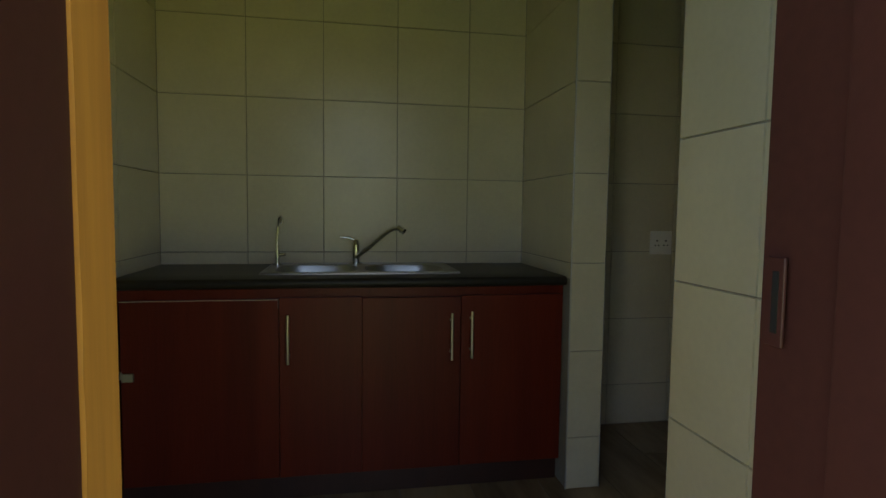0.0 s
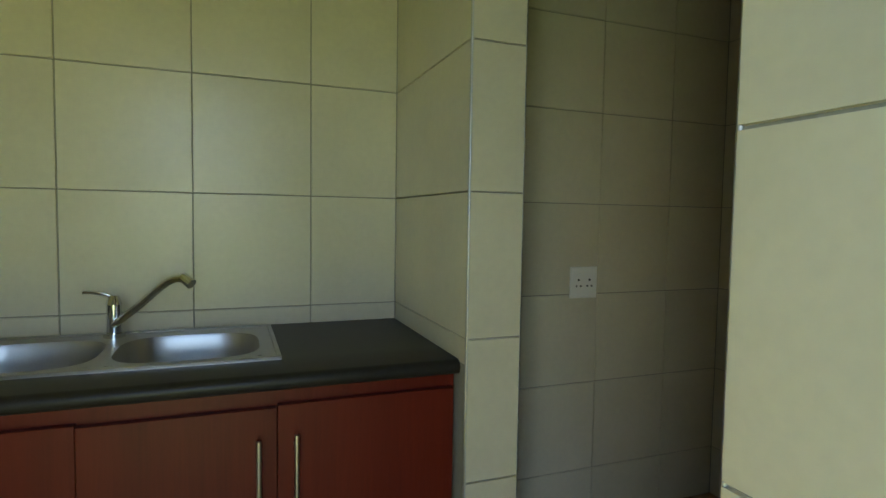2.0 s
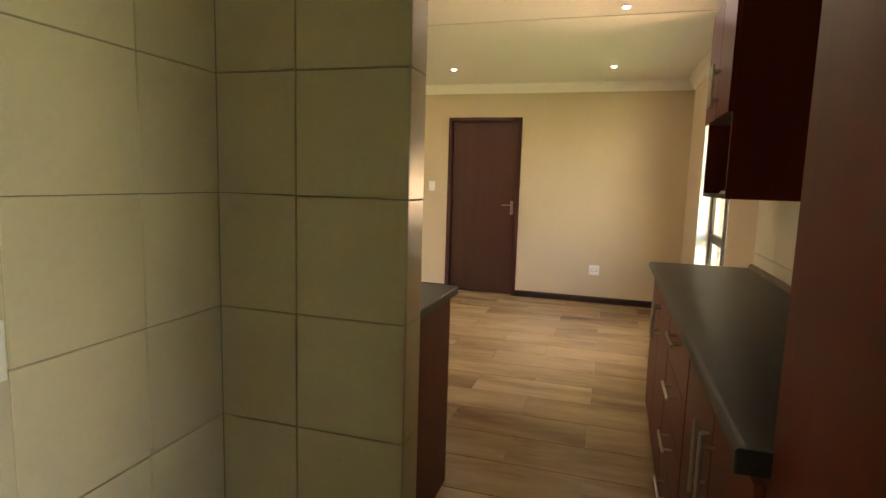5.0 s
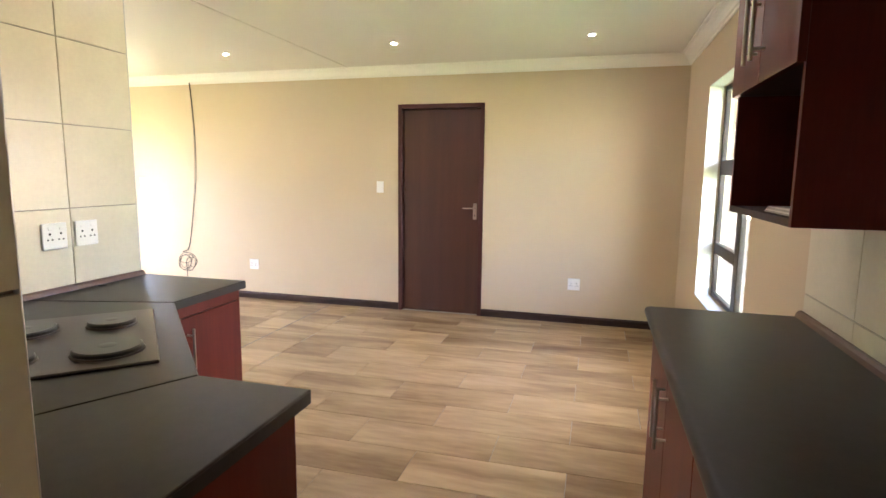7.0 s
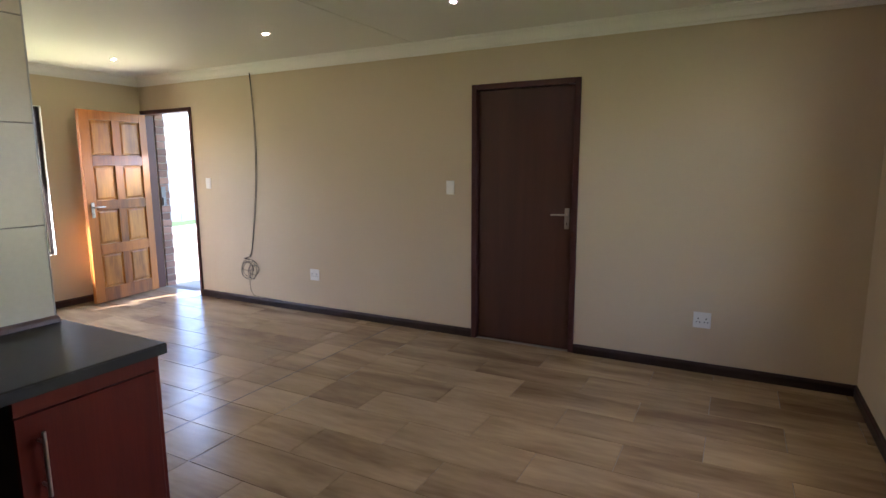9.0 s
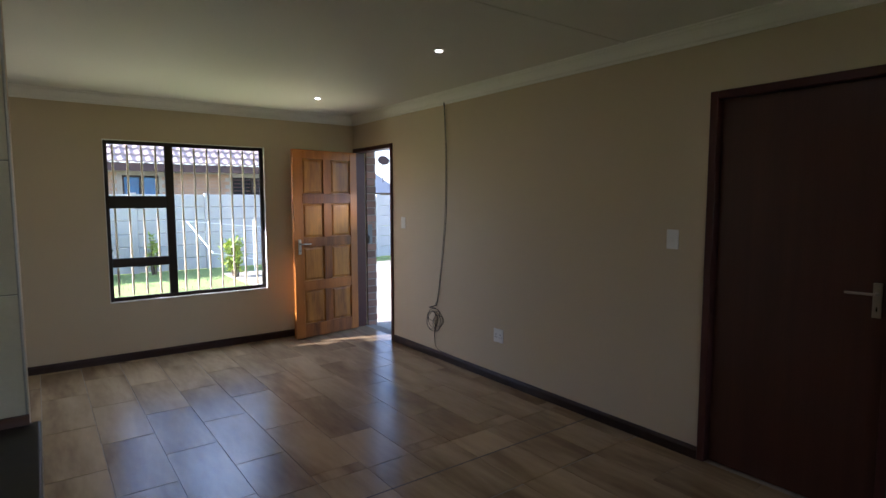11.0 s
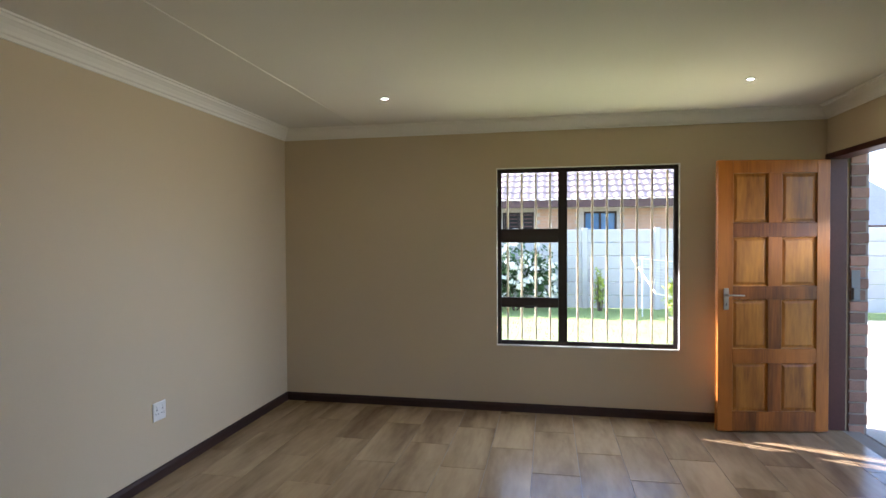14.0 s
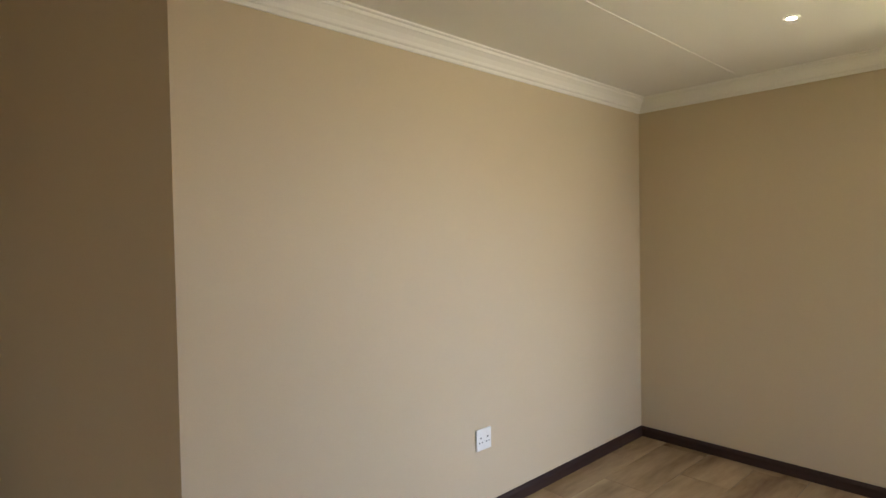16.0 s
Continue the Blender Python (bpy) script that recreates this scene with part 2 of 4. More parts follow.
def structure(name, bm, mat, label="", category="", smooth=False):
    return tagged(new(name, mesh_of(name, bm, mat, smooth)), label, category or name.split("_")[0], "", "structure")


def thing(name, base, label, category, group="", rz=0.0, kind=""):
    ob = new(name)
    ob.matrix_basis = pose(*base, 0, 0, rz)
    ob.empty_display_size = 0.1
    return tagged(ob, label, category, group, kind)


def part(name, bm, mat, parent, label="", smooth=False):
    """One mesh under a thing or part, in the thing's own coordinates."""
    ob = new(name, mesh_of(name, bm, mat, smooth))
    ob.parent = parent
    return tagged(ob, label)


def single(name, bm, mat, base, label, category, group="", rz=0.0, kind="", smooth=False):
    ob = new(name, mesh_of(name, bm, mat, smooth))
    ob.matrix_basis = pose(*base, 0, 0, rz)
    return tagged(ob, label, category, group, kind)


# ---- plan ----
CEIL = 2.445
SX0, SX1, SINK_Y = -0.462, 1.250, 3.16      # sink recess
PIL_Y, PIL_X = 2.535, 1.400                 # front of the dividing wall
STUB0, STUB1 = 2.735, 2.865                  # wall between fridge niche and hob corner
RW_X, RW_Y = 1.178, 1.729                  # wall beside the back door
SOUTH = 1.24
HOB_Y, HOB_BACK, HOB_END = 4.168, 4.31, 4.677
LEFT_X, PASS_Y = 3.311, 4.953
WIN_Y, DOOR_X = 8.14, 7.73
T, WT = 0.25, 0.155

# floor slab under the tiles
structure("floor", box_bm(-2.2, 0.80, -0.12, 7.95, 8.4, -0.003), FLOOR_GROUT, "wood-look plank tiles with dark grout joints", "floor")
structure("ceiling", box_bm(-2.2, 0.80, CEIL, 7.95, 8.4, CEIL + 0.1), CEILING, "painted board ceiling with thin cover strips", "ceiling")

# scullery walls, tiled
structure("wall_sink", box_bm(SX0 - 0.2, SINK_Y + 0.006, 0, STUB0 + 0.01, SINK_Y + 0.2, CEIL), GROUT, "cream tiled wall behind the sink", "wall")
structure("wall_scullery_side", box_bm(SX0 - 0.25, 1.06, 0, SX0 - 0.006, SINK_Y + 0.006, CEIL), GROUT, "cream tiled side wall", "wall")
structure("wall_divider", box_bm(SX1 + 0.006, PIL_Y + 0.006, 0, PIL_X - 0.004, SINK_Y + 0.006, CEIL), GROUT, "short tiled dividing wall", "wall")
structure("wall_stub", box_bm(STUB0 + 0.006, PIL_Y + 0.006, 0, STUB1, HOB_BACK, CEIL), GROUT, "tiled wall beside the fridge niche", "wall")
structure("wall_entry_side", box_bm(RW_X + 0.006, SOUTH - T, 0, RW_X + 0.13, RW_Y, CEIL), GROUT, "white tiled wall beside the back door", "wall")
structure("wall_back_door", boxes_bm([(SX0 - 0.25, 0.86, 0, 0.055, 1.06, CEIL), (0.90, 0.86, 0, RW_X + 0.006, 1.06, CEIL), (0.055, 0.86, 2.07, 0.90, 1.06, CEIL)]),
          PAINT, "wall with the back door opening", "wall")
# hob wall, painted on the lounge side
structure("wall_hob", box_bm(STUB1, HOB_Y + 0.006, 0, HOB_END, HOB_BACK, CEIL), PAINT, "partition wall, tiled over the hob", "wall")
# lounge and passage
structure("wall_lounge", box_bm(LEFT_X - 0.14, PASS_Y, 0, LEFT_X, WIN_Y + WT, CEIL), PAINT, "beige painted wall", "wall")
CHAM = (2.62, 4.30)                          # splayed corner between lounge and hob wall
bmc = bmesh.new()
ends = [[bmc.verts.new((x, y, z)) for x, y in ((LEFT_X, PASS_Y), CHAM, (CHAM[0] - 0.1, CHAM[1] + 0.105), (LEFT_X - 0.14, PASS_Y + 0.06))] for z in (0, CEIL)]
bmc.faces.new(ends[0])
bmc.faces.new(ends[1])
for k in range(4):
    bmc.faces.new((ends[0][k], ends[0][(k + 1) % 4], ends[1][(k + 1) % 4], ends[1][k]))
structure("wall_splayed", bmc, PAINT, "beige painted splayed corner wall", "wall")
structure("wall_recess_inner", box_bm(2.3, HOB_BACK - 0.14, 0, STUB1, HOB_BACK, CEIL), PAINT, "beige painted back of the partition", "wall")
WX0, WX1, WZ0, WZ1 = 5.228, 6.685, 0.558, 2.05
structure("wall_window", boxes_bm([(LEFT_X, WIN_Y, 0, WX0, WIN_Y + WT, CEIL), (WX1, WIN_Y, 0, DOOR_X + T, WIN_Y + WT, CEIL),
                                   (WX0, WIN_Y, 0, WX1, WIN_Y + WT, WZ0), (WX0, WIN_Y, WZ1, WX1, WIN_Y + WT, CEIL)]), PAINT,
          "beige painted wall with a window", "wall")
FD0, FD1 = 7.278, 8.125
# added light stop: keeps daylight out of the gaps round the brown door
structure("wall_behind_door", box_bm(DOOR_X + 0.17, 3.05, 0, DOOR_X + T, 3.895, 2.07), PAINT, "unseen panel added behind the brown door to block outdoor light", "wall")
structure("wall_doors", boxes_bm([(DOOR_X, SOUTH - T, 0, DOOR_X + T, 3.05, CEIL), (DOOR_X, 3.05, 2.07, DOOR_X + T, 3.895, CEIL),
                                  (DOOR_X, 3.895, 0, DOOR_X + T, FD0, CEIL), (DOOR_X, FD0, 2.08, DOOR_X + T, FD1, CEIL),
                                  (DOOR_X, FD1, 0, DOOR_X + T, WIN_Y, CEIL)]), PAINT, "long beige painted wall with two doors", "wall")
KX0, KX1, KZ0, KZ1 = 5.43, 6.775, 0.545, 2.035
structure("wall_south", boxes_bm([(RW_X + 0.13, SOUTH - T, 0, KX0, SOUTH, CEIL), (KX1, SOUTH - 0.132, 0, DOOR_X, SOUTH, CEIL), (KX1 + 0.42, SOUTH - T, 0, DOOR_X, SOUTH - 0.132, CEIL),
                                  (KX0, SOUTH - T, 0, KX1, SOUTH, KZ0), (KX0, SOUTH - T, KZ1, KX1, SOUTH, CEIL)]), PAINT,
          "beige painted kitchen wall with a window", "wall")

# the south overhang is unseen, added to hold back sky light at the back door
structure("roof", boxes_bm([(-2.4, -0.25, 2.555, 8.05, 8.31, 2.66), (-2.4, 8.31, 2.48, 8.05, 9.1, 2.66)]), BRONZE, "unseen flat roof deck with eaves, the south one added to block sky light", "roof")


# ---- trims, skirtings, cornices ----
def run_profile(profile, p, q, normal):
    """A profile (out from the wall, up) swept from p to q."""
    bm = bmesh.new()
    ends = [[bm.verts.new((e[0] + normal[0] * o, e[1] + normal[1] * o, e[2] + u)) for o, u in profile] for e in (p, q)]
    k = len(profile)
    for j in range(k):
        bm.faces.new((ends[0][j], ends[0][(j + 1) % k], ends[1][(j + 1) % k], ends[1][j]))
    bm.faces.new(ends[0][::-1])
    bm.faces.new(ends[1])
    return bm


SKIRT = [(0, 0), (0.016, 0), (0.016, 0.052), (0.010, 0.066), (0.004, 0.072), (0, 0.072)]
CORN = [(0, -0.095), (0.010, -0.095), (0.014, -0.080), (0.024, -0.074), (0.030, -0.060), (0.045, -0.040), (0.062, -0.026),
        (0.070, -0.022), (0.074, -0.010), (0.088, -0.008), (0.090, 0), (0, 0)]
RUNS = [("window_wall", (LEFT_X, WIN_Y), (DOOR_X, WIN_Y), (0, -1), None), ("lounge_wall", (LEFT_X, PASS_Y), (LEFT_X, WIN_Y), (1, 0), None),
        ("splayed_wall", CHAM, (LEFT_X, PASS_Y), (0.687, -0.727), None),
        ("long_wall", (DOOR_X, SOUTH), (DOOR_X, WIN_Y), (-1, 0), [(SOUTH, 3.034), (3.909, FD0 - 0.012)]),
        ("south_wall", (4.72, SOUTH), (DOOR_X, SOUTH), (0, 1), None)]
for label, p, q, nrm, gaps in RUNS:
    structure("cornice_" + label, run_profile(CORN, (*p, CEIL), (*q, CEIL), nrm), CORNICE, "white moulded cornice under the ceiling", "cornice")
    for a, c in ([(p, q)] if not gaps else [((p[0], g[0]), (p[0], g[1])) for g in gaps]):
        structure("baseboard_" + label, run_profile(SKIRT, (*a, 0.0), (*c, 0.0), nrm), SKIRTING, "dark brown wooden skirting board", "baseboard")
# thin cover strips on the ceiling boards
for x0, y0, x1, y1 in ((3.4, 4.41, 7.66, 4.425), (4.02, 4.95, 4.035, 8.05), (5.22, 1.3, 5.235, 4.40)):
    structure("trim_ceiling_strip", box_bm(x0, y0, CEIL - 0.004, x1, y1, CEIL), CEILING, "thin ceiling cover strip", "trim")


structure("trim_floor_joint", box_bm(4.70, 4.672, 0.0, 7.71, 4.680, 0.0008), GROUT_DARK, "dark movement joint in the floor tiles", "trim")


def metal_edge(x, y, z0, z1, r=0.0038, name="trim_tile_edge"):
    structure(name, cyl_bm((x, y, z0), (x, y, z1), r, 10), ALU_TRIM, "aluminium tile edge strip", "trim", True)


metal_edge(SX1 + 0.004, PIL_Y + 0.004, 0.0, CEIL, 0.0045)
metal_edge(PIL_X - 0.003, PIL_Y + 0.004, 0.0, CEIL)
metal_edge(STUB0 + 0.004, PIL_Y + 0.004, 0.0, CEIL)
metal_edge(STUB1 - 0.004, PIL_Y + 0.004, 0.0, CEIL)
metal_edge(RW_X + 0.004, RW_Y - 0.002, 0.0, CEIL)
metal_edge(HOB_END - 0.004, HOB_Y + 0.002, 0.90, CEIL)


# ---- handles ----
def bar_handle(parent, p, q, out, r=0.0055, mat=BRUSHED, label=""):
    """A round bar from p to q with two stand-offs; out points from the front to the bar."""
    p, q, out = Vector(p), Vector(q), Vector(out)
    bm = tube_bm([p + out, q + out], r, 10)
    for k in (0.16, 0.84):
        s = p.lerp(q, k)
        cyl_bm(s, s + out, r * 0.8, 8, bm)
    return part("handle", bm, mat, parent, label, True)


# ---- sink run in the scullery ----
CT = 0.874


def panel_bm(x0, y0, z0, x1, y1, z1):
    return box_bm(x0, y0, z0, x1, y1, z1, 0.0012)


def base_cabinet(name, x0, x1, label, fronts, depth, top, front_y, facing=-1, handle_side=None, group=""):
    """A floor unit along x. Local y runs from the back (0) to the front (depth)."""
    base = ((x0 + x1) / 2, front_y - facing * depth, 0.0)
    cab = thing(name, base, label, "cabinet", group, 0.0 if facing > 0 else 180.0)
    w = x1 - x0
    for a, c in ((-w / 2, -w / 2 + 0.016), (w / 2 - 0.016, w / 2)):
        part("side_panel", box_bm(a, 0, 0.10, c, depth - 0.02, top), CHERRY, cab)
    part("bottom_panel", box_bm(-w / 2 + 0.016, 0.006, 0.10, w / 2 - 0.016, depth - 0.02, 0.116), CARCASS, cab)
    part("back_panel", box_bm(-w / 2 + 0.016, 0, 0.116, w / 2 - 0.016, 0.006, top), CARCASS, cab)
    part("top_rail", box_bm(-w / 2 + 0.016, depth - 0.08, top - 0.05, w / 2 - 0.016, depth - 0.02, top), CHERRY, cab)
    part("plinth", box_bm(-w / 2, depth - 0.07, 0, w / 2, depth - 0.055, 0.098), CARCASS, cab, "recessed dark plinth")
    for kind, a, c, z0, z1, hx in fronts:
        # a..c along local x
        door = part("drawer_front" if kind == "drawer" else "door", panel_bm(a, depth - 0.019, z0, c, depth, z1), CHERRY, cab)
        if kind == "drawer":
            m = (a + c) / 2
            bar_handle(door, (m - 0.09, depth, z1 - 0.05), (m + 0.09, depth, z1 - 0.05), (0, 0.032, 0), label="brushed steel bar handle")
        elif hx is not None:
            bar_handle(door, (hx, depth, z1 - 0.245), (hx, depth, z1 - 0.06), (0, 0.032, 0), label="brushed steel bar handle")
    return cab


# the local x axis of a unit that faces -y runs against the world's
SINK_FRONT = 2.585
x0, x1 = SX0 + 0.004, SX1 - 0.002
mx = (x0 + x1) / 2


def lx(x):
    return mx - x


sink_unit = base_cabinet("sink_cabinet", x0, x1, "dark cherry sink cabinet with four plain doors", [
    ("door", lx(0.1195), lx(x0 + 0.03), 0.11, 0.795, None),
    ("door", lx(0.4287), lx(0.1215), 0.11, 0.800, lx(0.155)),
    ("door", lx(0.8147), lx(0.4293), 0.11, 0.795, lx(0.775)),
    ("door", lx(x1 - 0.008), lx(0.8167), 0.11, 0.800, lx(0.855))], SINK_Y - SINK_FRONT - 0.006, CT - 0.04, SINK_FRONT, -1)
CHIPBOARD = material("pale_chipped_edge", (0.50, 0.36, 0.27), 0.7, vary=0.25, scale=25, fine=200)
sd = SINK_Y - SINK_FRONT - 0.006
part("worn_edge", boxes_bm([(lx(0.1195), sd, 0.7925, lx(x0 + 0.03), sd + 0.0006, 0.7950), (lx(0.1195), sd, 0.762, lx(0.1172), sd + 0.0006, 0.7924)]), CHIPBOARD, sink_unit,
     "pale chipped edge of the cabinet door")
single("hinge_block", boxes_bm([(-0.02, -0.012, -0.015, 0.02, 0.0, 0.015), (-0.03, -0.004, -0.008, -0.02, 0.0, 0.022)], 0.002), BRUSHED,
       (x0 + 0.055, SINK_FRONT, 0.52), "small grey metal catch on the cabinet front", "catch")


def counter_bm(x0, y0, x1, y1, top, thick=0.038, front=-1, holes=()):
    """A worktop along x with a rounded front edge."""
    bm = bmesh.new()
    r = thick / 2
    steps = 6
    fy, by = (y0, y1) if front < 0 else (y1, y0)
    s = 1 if front < 0 else -1
    prof = [(by, top), (fy + s * r, top)]
    prof += [(fy + s * r - s * r * math.sin(k * math.pi / steps), top - r + r * math.cos(k * math.pi / steps)) for k in range(1, steps)]
    prof += [(fy + s * r, top - thick), (by, top - thick)]
    rings = [[bm.verts.new((x, y, z)) for y, z in prof] for x in (x0, x1)]
    n = len(prof)
    for j in range(n):
        bm.faces.new((rings[0][j], rings[0][(j + 1) % n], rings[1][(j + 1) % n], rings[1][j]))
    bm.faces.new(rings[0])
    bm.faces.new(rings[1][::-1])
    return bm


# worktop in sections round the sink cut-out
SK0, SK1, SKF, SKB = 0.035, 0.835, 2.700, 3.120
wt = thing("sink_worktop", (0, 0, 0), "dark grey laminate worktop with rounded front edge", "worktop")
part("front_section", counter_bm(x0, SINK_FRONT - 0.022, x1, SKF + 0.02, CT), LAMINATE, wt, "", True)
part("side_section", box_bm(x0, SKF + 0.02, CT - 0.038, SK0 + 0.02, SINK_Y - 0.002, CT), LAMINATE, wt)
part("side_section", box_bm(SK1 - 0.02, SKF + 0.02, CT - 0.038, x1, SINK_Y - 0.002, CT), LAMINATE, wt)
part("back_section", box_bm(SK0 + 0.02, SKB - 0.02, CT - 0.038, SK1 - 0.02, SINK_Y - 0.002, CT), LAMINATE, wt)


def bowl_bm(cx, cy, w, d, depth, z, n=32):
    """A rounded-rectangle bowl, open at the top."""
    bm = bmesh.new()
    rings = []
    for e, s, dz in ((0.10, 1.0, 0), (0.58, 0.985, 0.0005), (0.58, 0.96, -0.010), (0.58, 0.93, -0.05), (0.58, 0.89, -depth + 0.03), (0.62, 0.80, -depth), (1.0, 0.12, -depth - 0.006)):
        ring = []
        for j in range(n):
            a = math.tau * j / n
            c, sn = math.cos(a), math.sin(a)
            ring.append(bm.verts.new((cx + w / 2 * s * math.copysign(abs(c) ** e, c), cy + d / 2 * s * math.copysign(abs(sn) ** e, sn), z + dz)))
        rings.append(ring)
    for a, c in zip(rings, rings[1:]):
        for j in range(n):
            bm.faces.new((a[j], a[(j + 1) % n], c[(j + 1) % n], c[j]))
    bm.faces.new(rings[-1])
    return bm


def sink():
    zt = CT + 0.006
    ob = thing("kitchen_sink", ((SK0 + SK1) / 2, (SKF + SKB) / 2, CT), "double bowl stainless steel sink set in the worktop", "sink")
    w, d = SK1 - SK0, SKB - SKF
    bowls = [(-0.185, -0.02, 0.335, 0.30), (0.185, -0.02, 0.335, 0.30)]
    # rim sheet with two holes: strips round the bowls
    bm = bmesh.new()
    xs = [-w / 2, -0.355, -0.015, 0.015, 0.355, w / 2]
    ys = [-d / 2, -0.172, 0.132, d / 2]
    for i in range(5):
        for j in range(3):
            if i in (1, 3) and j == 1:
                continue
            box_bm(xs[i], ys[j], 0.0, xs[i + 1], ys[j + 1], 0.004, 0, bm)
    part("rim", bm, STEEL, ob)
    lip = bmesh.new()
    for a in ((-w / 2, -d / 2, w / 2, -d / 2 + 0.012), (-w / 2, d / 2 - 0.012, w / 2, d / 2), (-w / 2, -d / 2 + 0.012, -w / 2 + 0.012, d / 2 - 0.012),
              (w / 2 - 0.012, -d / 2 + 0.012, w / 2, d / 2 - 0.012)):
        box_bm(a[0], a[1], 0.004, a[2], a[3], 0.009, 0.002, lip)
    part("raised_edge", lip, STEEL, ob)
    for cx, cy, bw, bd in bowls:
        bowl = part("bowl", bowl_bm(cx, cy, bw + 0.012, bd + 0.008, 0.15, 0.0045), STEEL, ob, "", True)
        part("drain", cyl_bm((cx, cy, -0.156), (cx, cy, -0.148), 0.03, 20), CHROME, bowl, "round chrome drain")
    return ob


sink()
# a mixer tap with a slanting spout
tap = thing("mixer_tap", (0.415, 3.075, CT + 0.004), "chrome mixer tap with a long slanting spout", "tap")
tb = cyl_bm((0, 0, 0), (0, 0, 0.012), 0.028, 20)
cyl_bm((0, 0, 0.012), (0, 0, 0.092), 0.019, 20, tb)
cyl_bm((0, 0, 0.092), (0, 0, 0.116), 0.021, 20, tb, 0.012)
part("body", tb, CHROME, tap, "", True)
part("spout", tube_bm(smooth_line([(0.0, -0.01, 0.035), (0.06, -0.05, 0.085), (0.13, -0.10, 0.150), (0.165, -0.125, 0.172), (0.19, -0.142, 0.172)]), 0.0105, 12), CHROME, tap, "", True)
part("nozzle", cyl_bm((0.185, -0.138, 0.178), (0.208, -0.156, 0.160), 0.014, 14), CHROME, tap, "", True)
part("lever", tube_bm(smooth_line([(0, 0, 0.110), (-0.022, 0.0, 0.121), (-0.055, 0.0, 0.126), (-0.074, 0.0, 0.127)]), 0.005, 10), CHROME, tap, "", True)
ft = thing("filter_tap", (0.062, 3.06, CT + 0.004), "slim chrome filter tap with a swan neck", "tap")
fb = cyl_bm((0, 0, 0), (0, 0, 0.008), 0.022, 18)
cyl_bm((0, 0, 0.008), (0, 0, 0.072), 0.011, 16, fb)
part("body", fb, CHROME, ft, "", True)
part("neck", tube_bm(smooth_line([(0, 0, 0.07), (0.002, 0, 0.15), (0.008, -0.01, 0.205), (0.018, -0.03, 0.222), (0.026, -0.045, 0.205), (0.027, -0.047, 0.190)]), 0.0055, 10), CHROME, ft, "", True)
part("valve_knob", cyl_bm((0.010, 0, 0.045), (0.038, -0.01, 0.050), 0.008, 12), CHROME, ft, "", True)


# ---- sockets and switches ----
def wall_plate(name, at, rz, label, group, wide=0.112, high=0.112, kind="socket"):
    ob = thing(name, at, label, "socket" if kind == "socket" else "light switch", group, rz)
    part("plate", box_bm(-wide / 2, -0.009, -high / 2, wide / 2, 0, high / 2, 0.003), WHITE_PLASTIC, ob)
    if kind == "socket":
        for cx in (-0.024, 0.026):
            holes = bmesh.new()
            for dx, dz in ((0, 0.010), (-0.010, -0.014), (0.010, -0.014)):
                cyl_bm((cx + dx, -0.0092, dz), (cx + dx, -0.0098, dz), 0.0050 if dx == 0 else 0.0040, 10, holes)
            part("pin_holes", holes, DARK_HOLE, ob, "three round pin holes")
            part("rocker", box_bm(cx - 0.008, -0.013, 0.026, cx + 0.008, -0.009, 0.038, 0.0015), WHITE_PLASTIC, ob)
    else:
        part("rocker", box_bm(-0.008, -0.013, -0.012, 0.008, -0.009, 0.012, 0.0015), WHITE_PLASTIC, ob)
    return ob


PLATES = "white wall plates"
wall_plate("socket", (2.02, SINK_Y - 0.001, 0.978), 0, "white double socket on the tiled niche wall", PLATES, 0.125, 0.125)
wall_plate("socket", (4.378, HOB_Y - 0.001, 1.132), 0, "white double socket on the tiles over the hob", PLATES)
wall_plate("socket", (4.226, HOB_Y - 0.001, 1.132), 0, "white stove isolator plate on the tiles", PLATES)
wall_plate("socket", (DOOR_X, 5.617, 0.386), -90, "white double socket low on the beige wall", PLATES)
wall_plate("socket", (DOOR_X, 2.142, 0.378), -90, "white double socket low on the beige wall", PLATES)
wall_plate("socket", (LEFT_X, 6.452, 0.418), 90, "white double socket low on the beige wall", PLATES)
wall_plate("socket", (3.62, SOUTH + 0.008, 1.155), 180, "white double socket on the tiles over the worktop", PLATES)
wall_plate("light_switch", (DOOR_X, 4.107, 1.265), -90, "white light switch beside the brown door", PLATES, 0.075, 0.115, "switch")
wall_plate("light_switch", (DOOR_X, 7.065, 1.268), -90, "white light switch beside the front door", PLATES, 0.075, 0.115, "switch")


# ---- kitchen run along the south wall ----
RF = 1.740
RTOP = 0.920
base_cabinet("kitchen_cabinet", 2.282, 3.078, "cherry floor cabinet with two doors and bar handles",
             [("door", -0.394, -0.032, 0.115, 0.855, -0.07), ("door", -0.028, 0.394, 0.115, 0.855, 0.01)], RF - SOUTH - 0.002, RTOP - 0.04, RF, 1)
base_cabinet("drawer_cabinet", 3.082, 3.668, "cherry floor cabinet with four drawers",
             [("drawer", -0.290, 0.290, z0, z1, 0) for z0, z1 in ((0.115, 0.285), (0.290, 0.470), (0.475, 0.665), (0.670, 0.855))],
             RF - SOUTH - 0.002, RTOP - 0.04, RF, 1)
base_cabinet("kitchen_cabinet", 3.672, 4.590, "cherry floor cabinet with two doors and bar handles",
             [("door", -0.457, -0.002, 0.115, 0.855, -0.04), ("door", 0.002, 0.457, 0.115, 0.855, 0.04)], RF - SOUTH - 0.002, RTOP - 0.04, RF, 1)
kw = thing("kitchen_worktop", (3.5, 1.5, 0), "dark grey laminate worktop on the cherry cabinets", "worktop")
part("slab", counter_bm(-1.218, SOUTH + 0.002 - 1.5, 1.119, 0.274, RTOP, 0.036, 1), LAMINATE, kw, "", True)
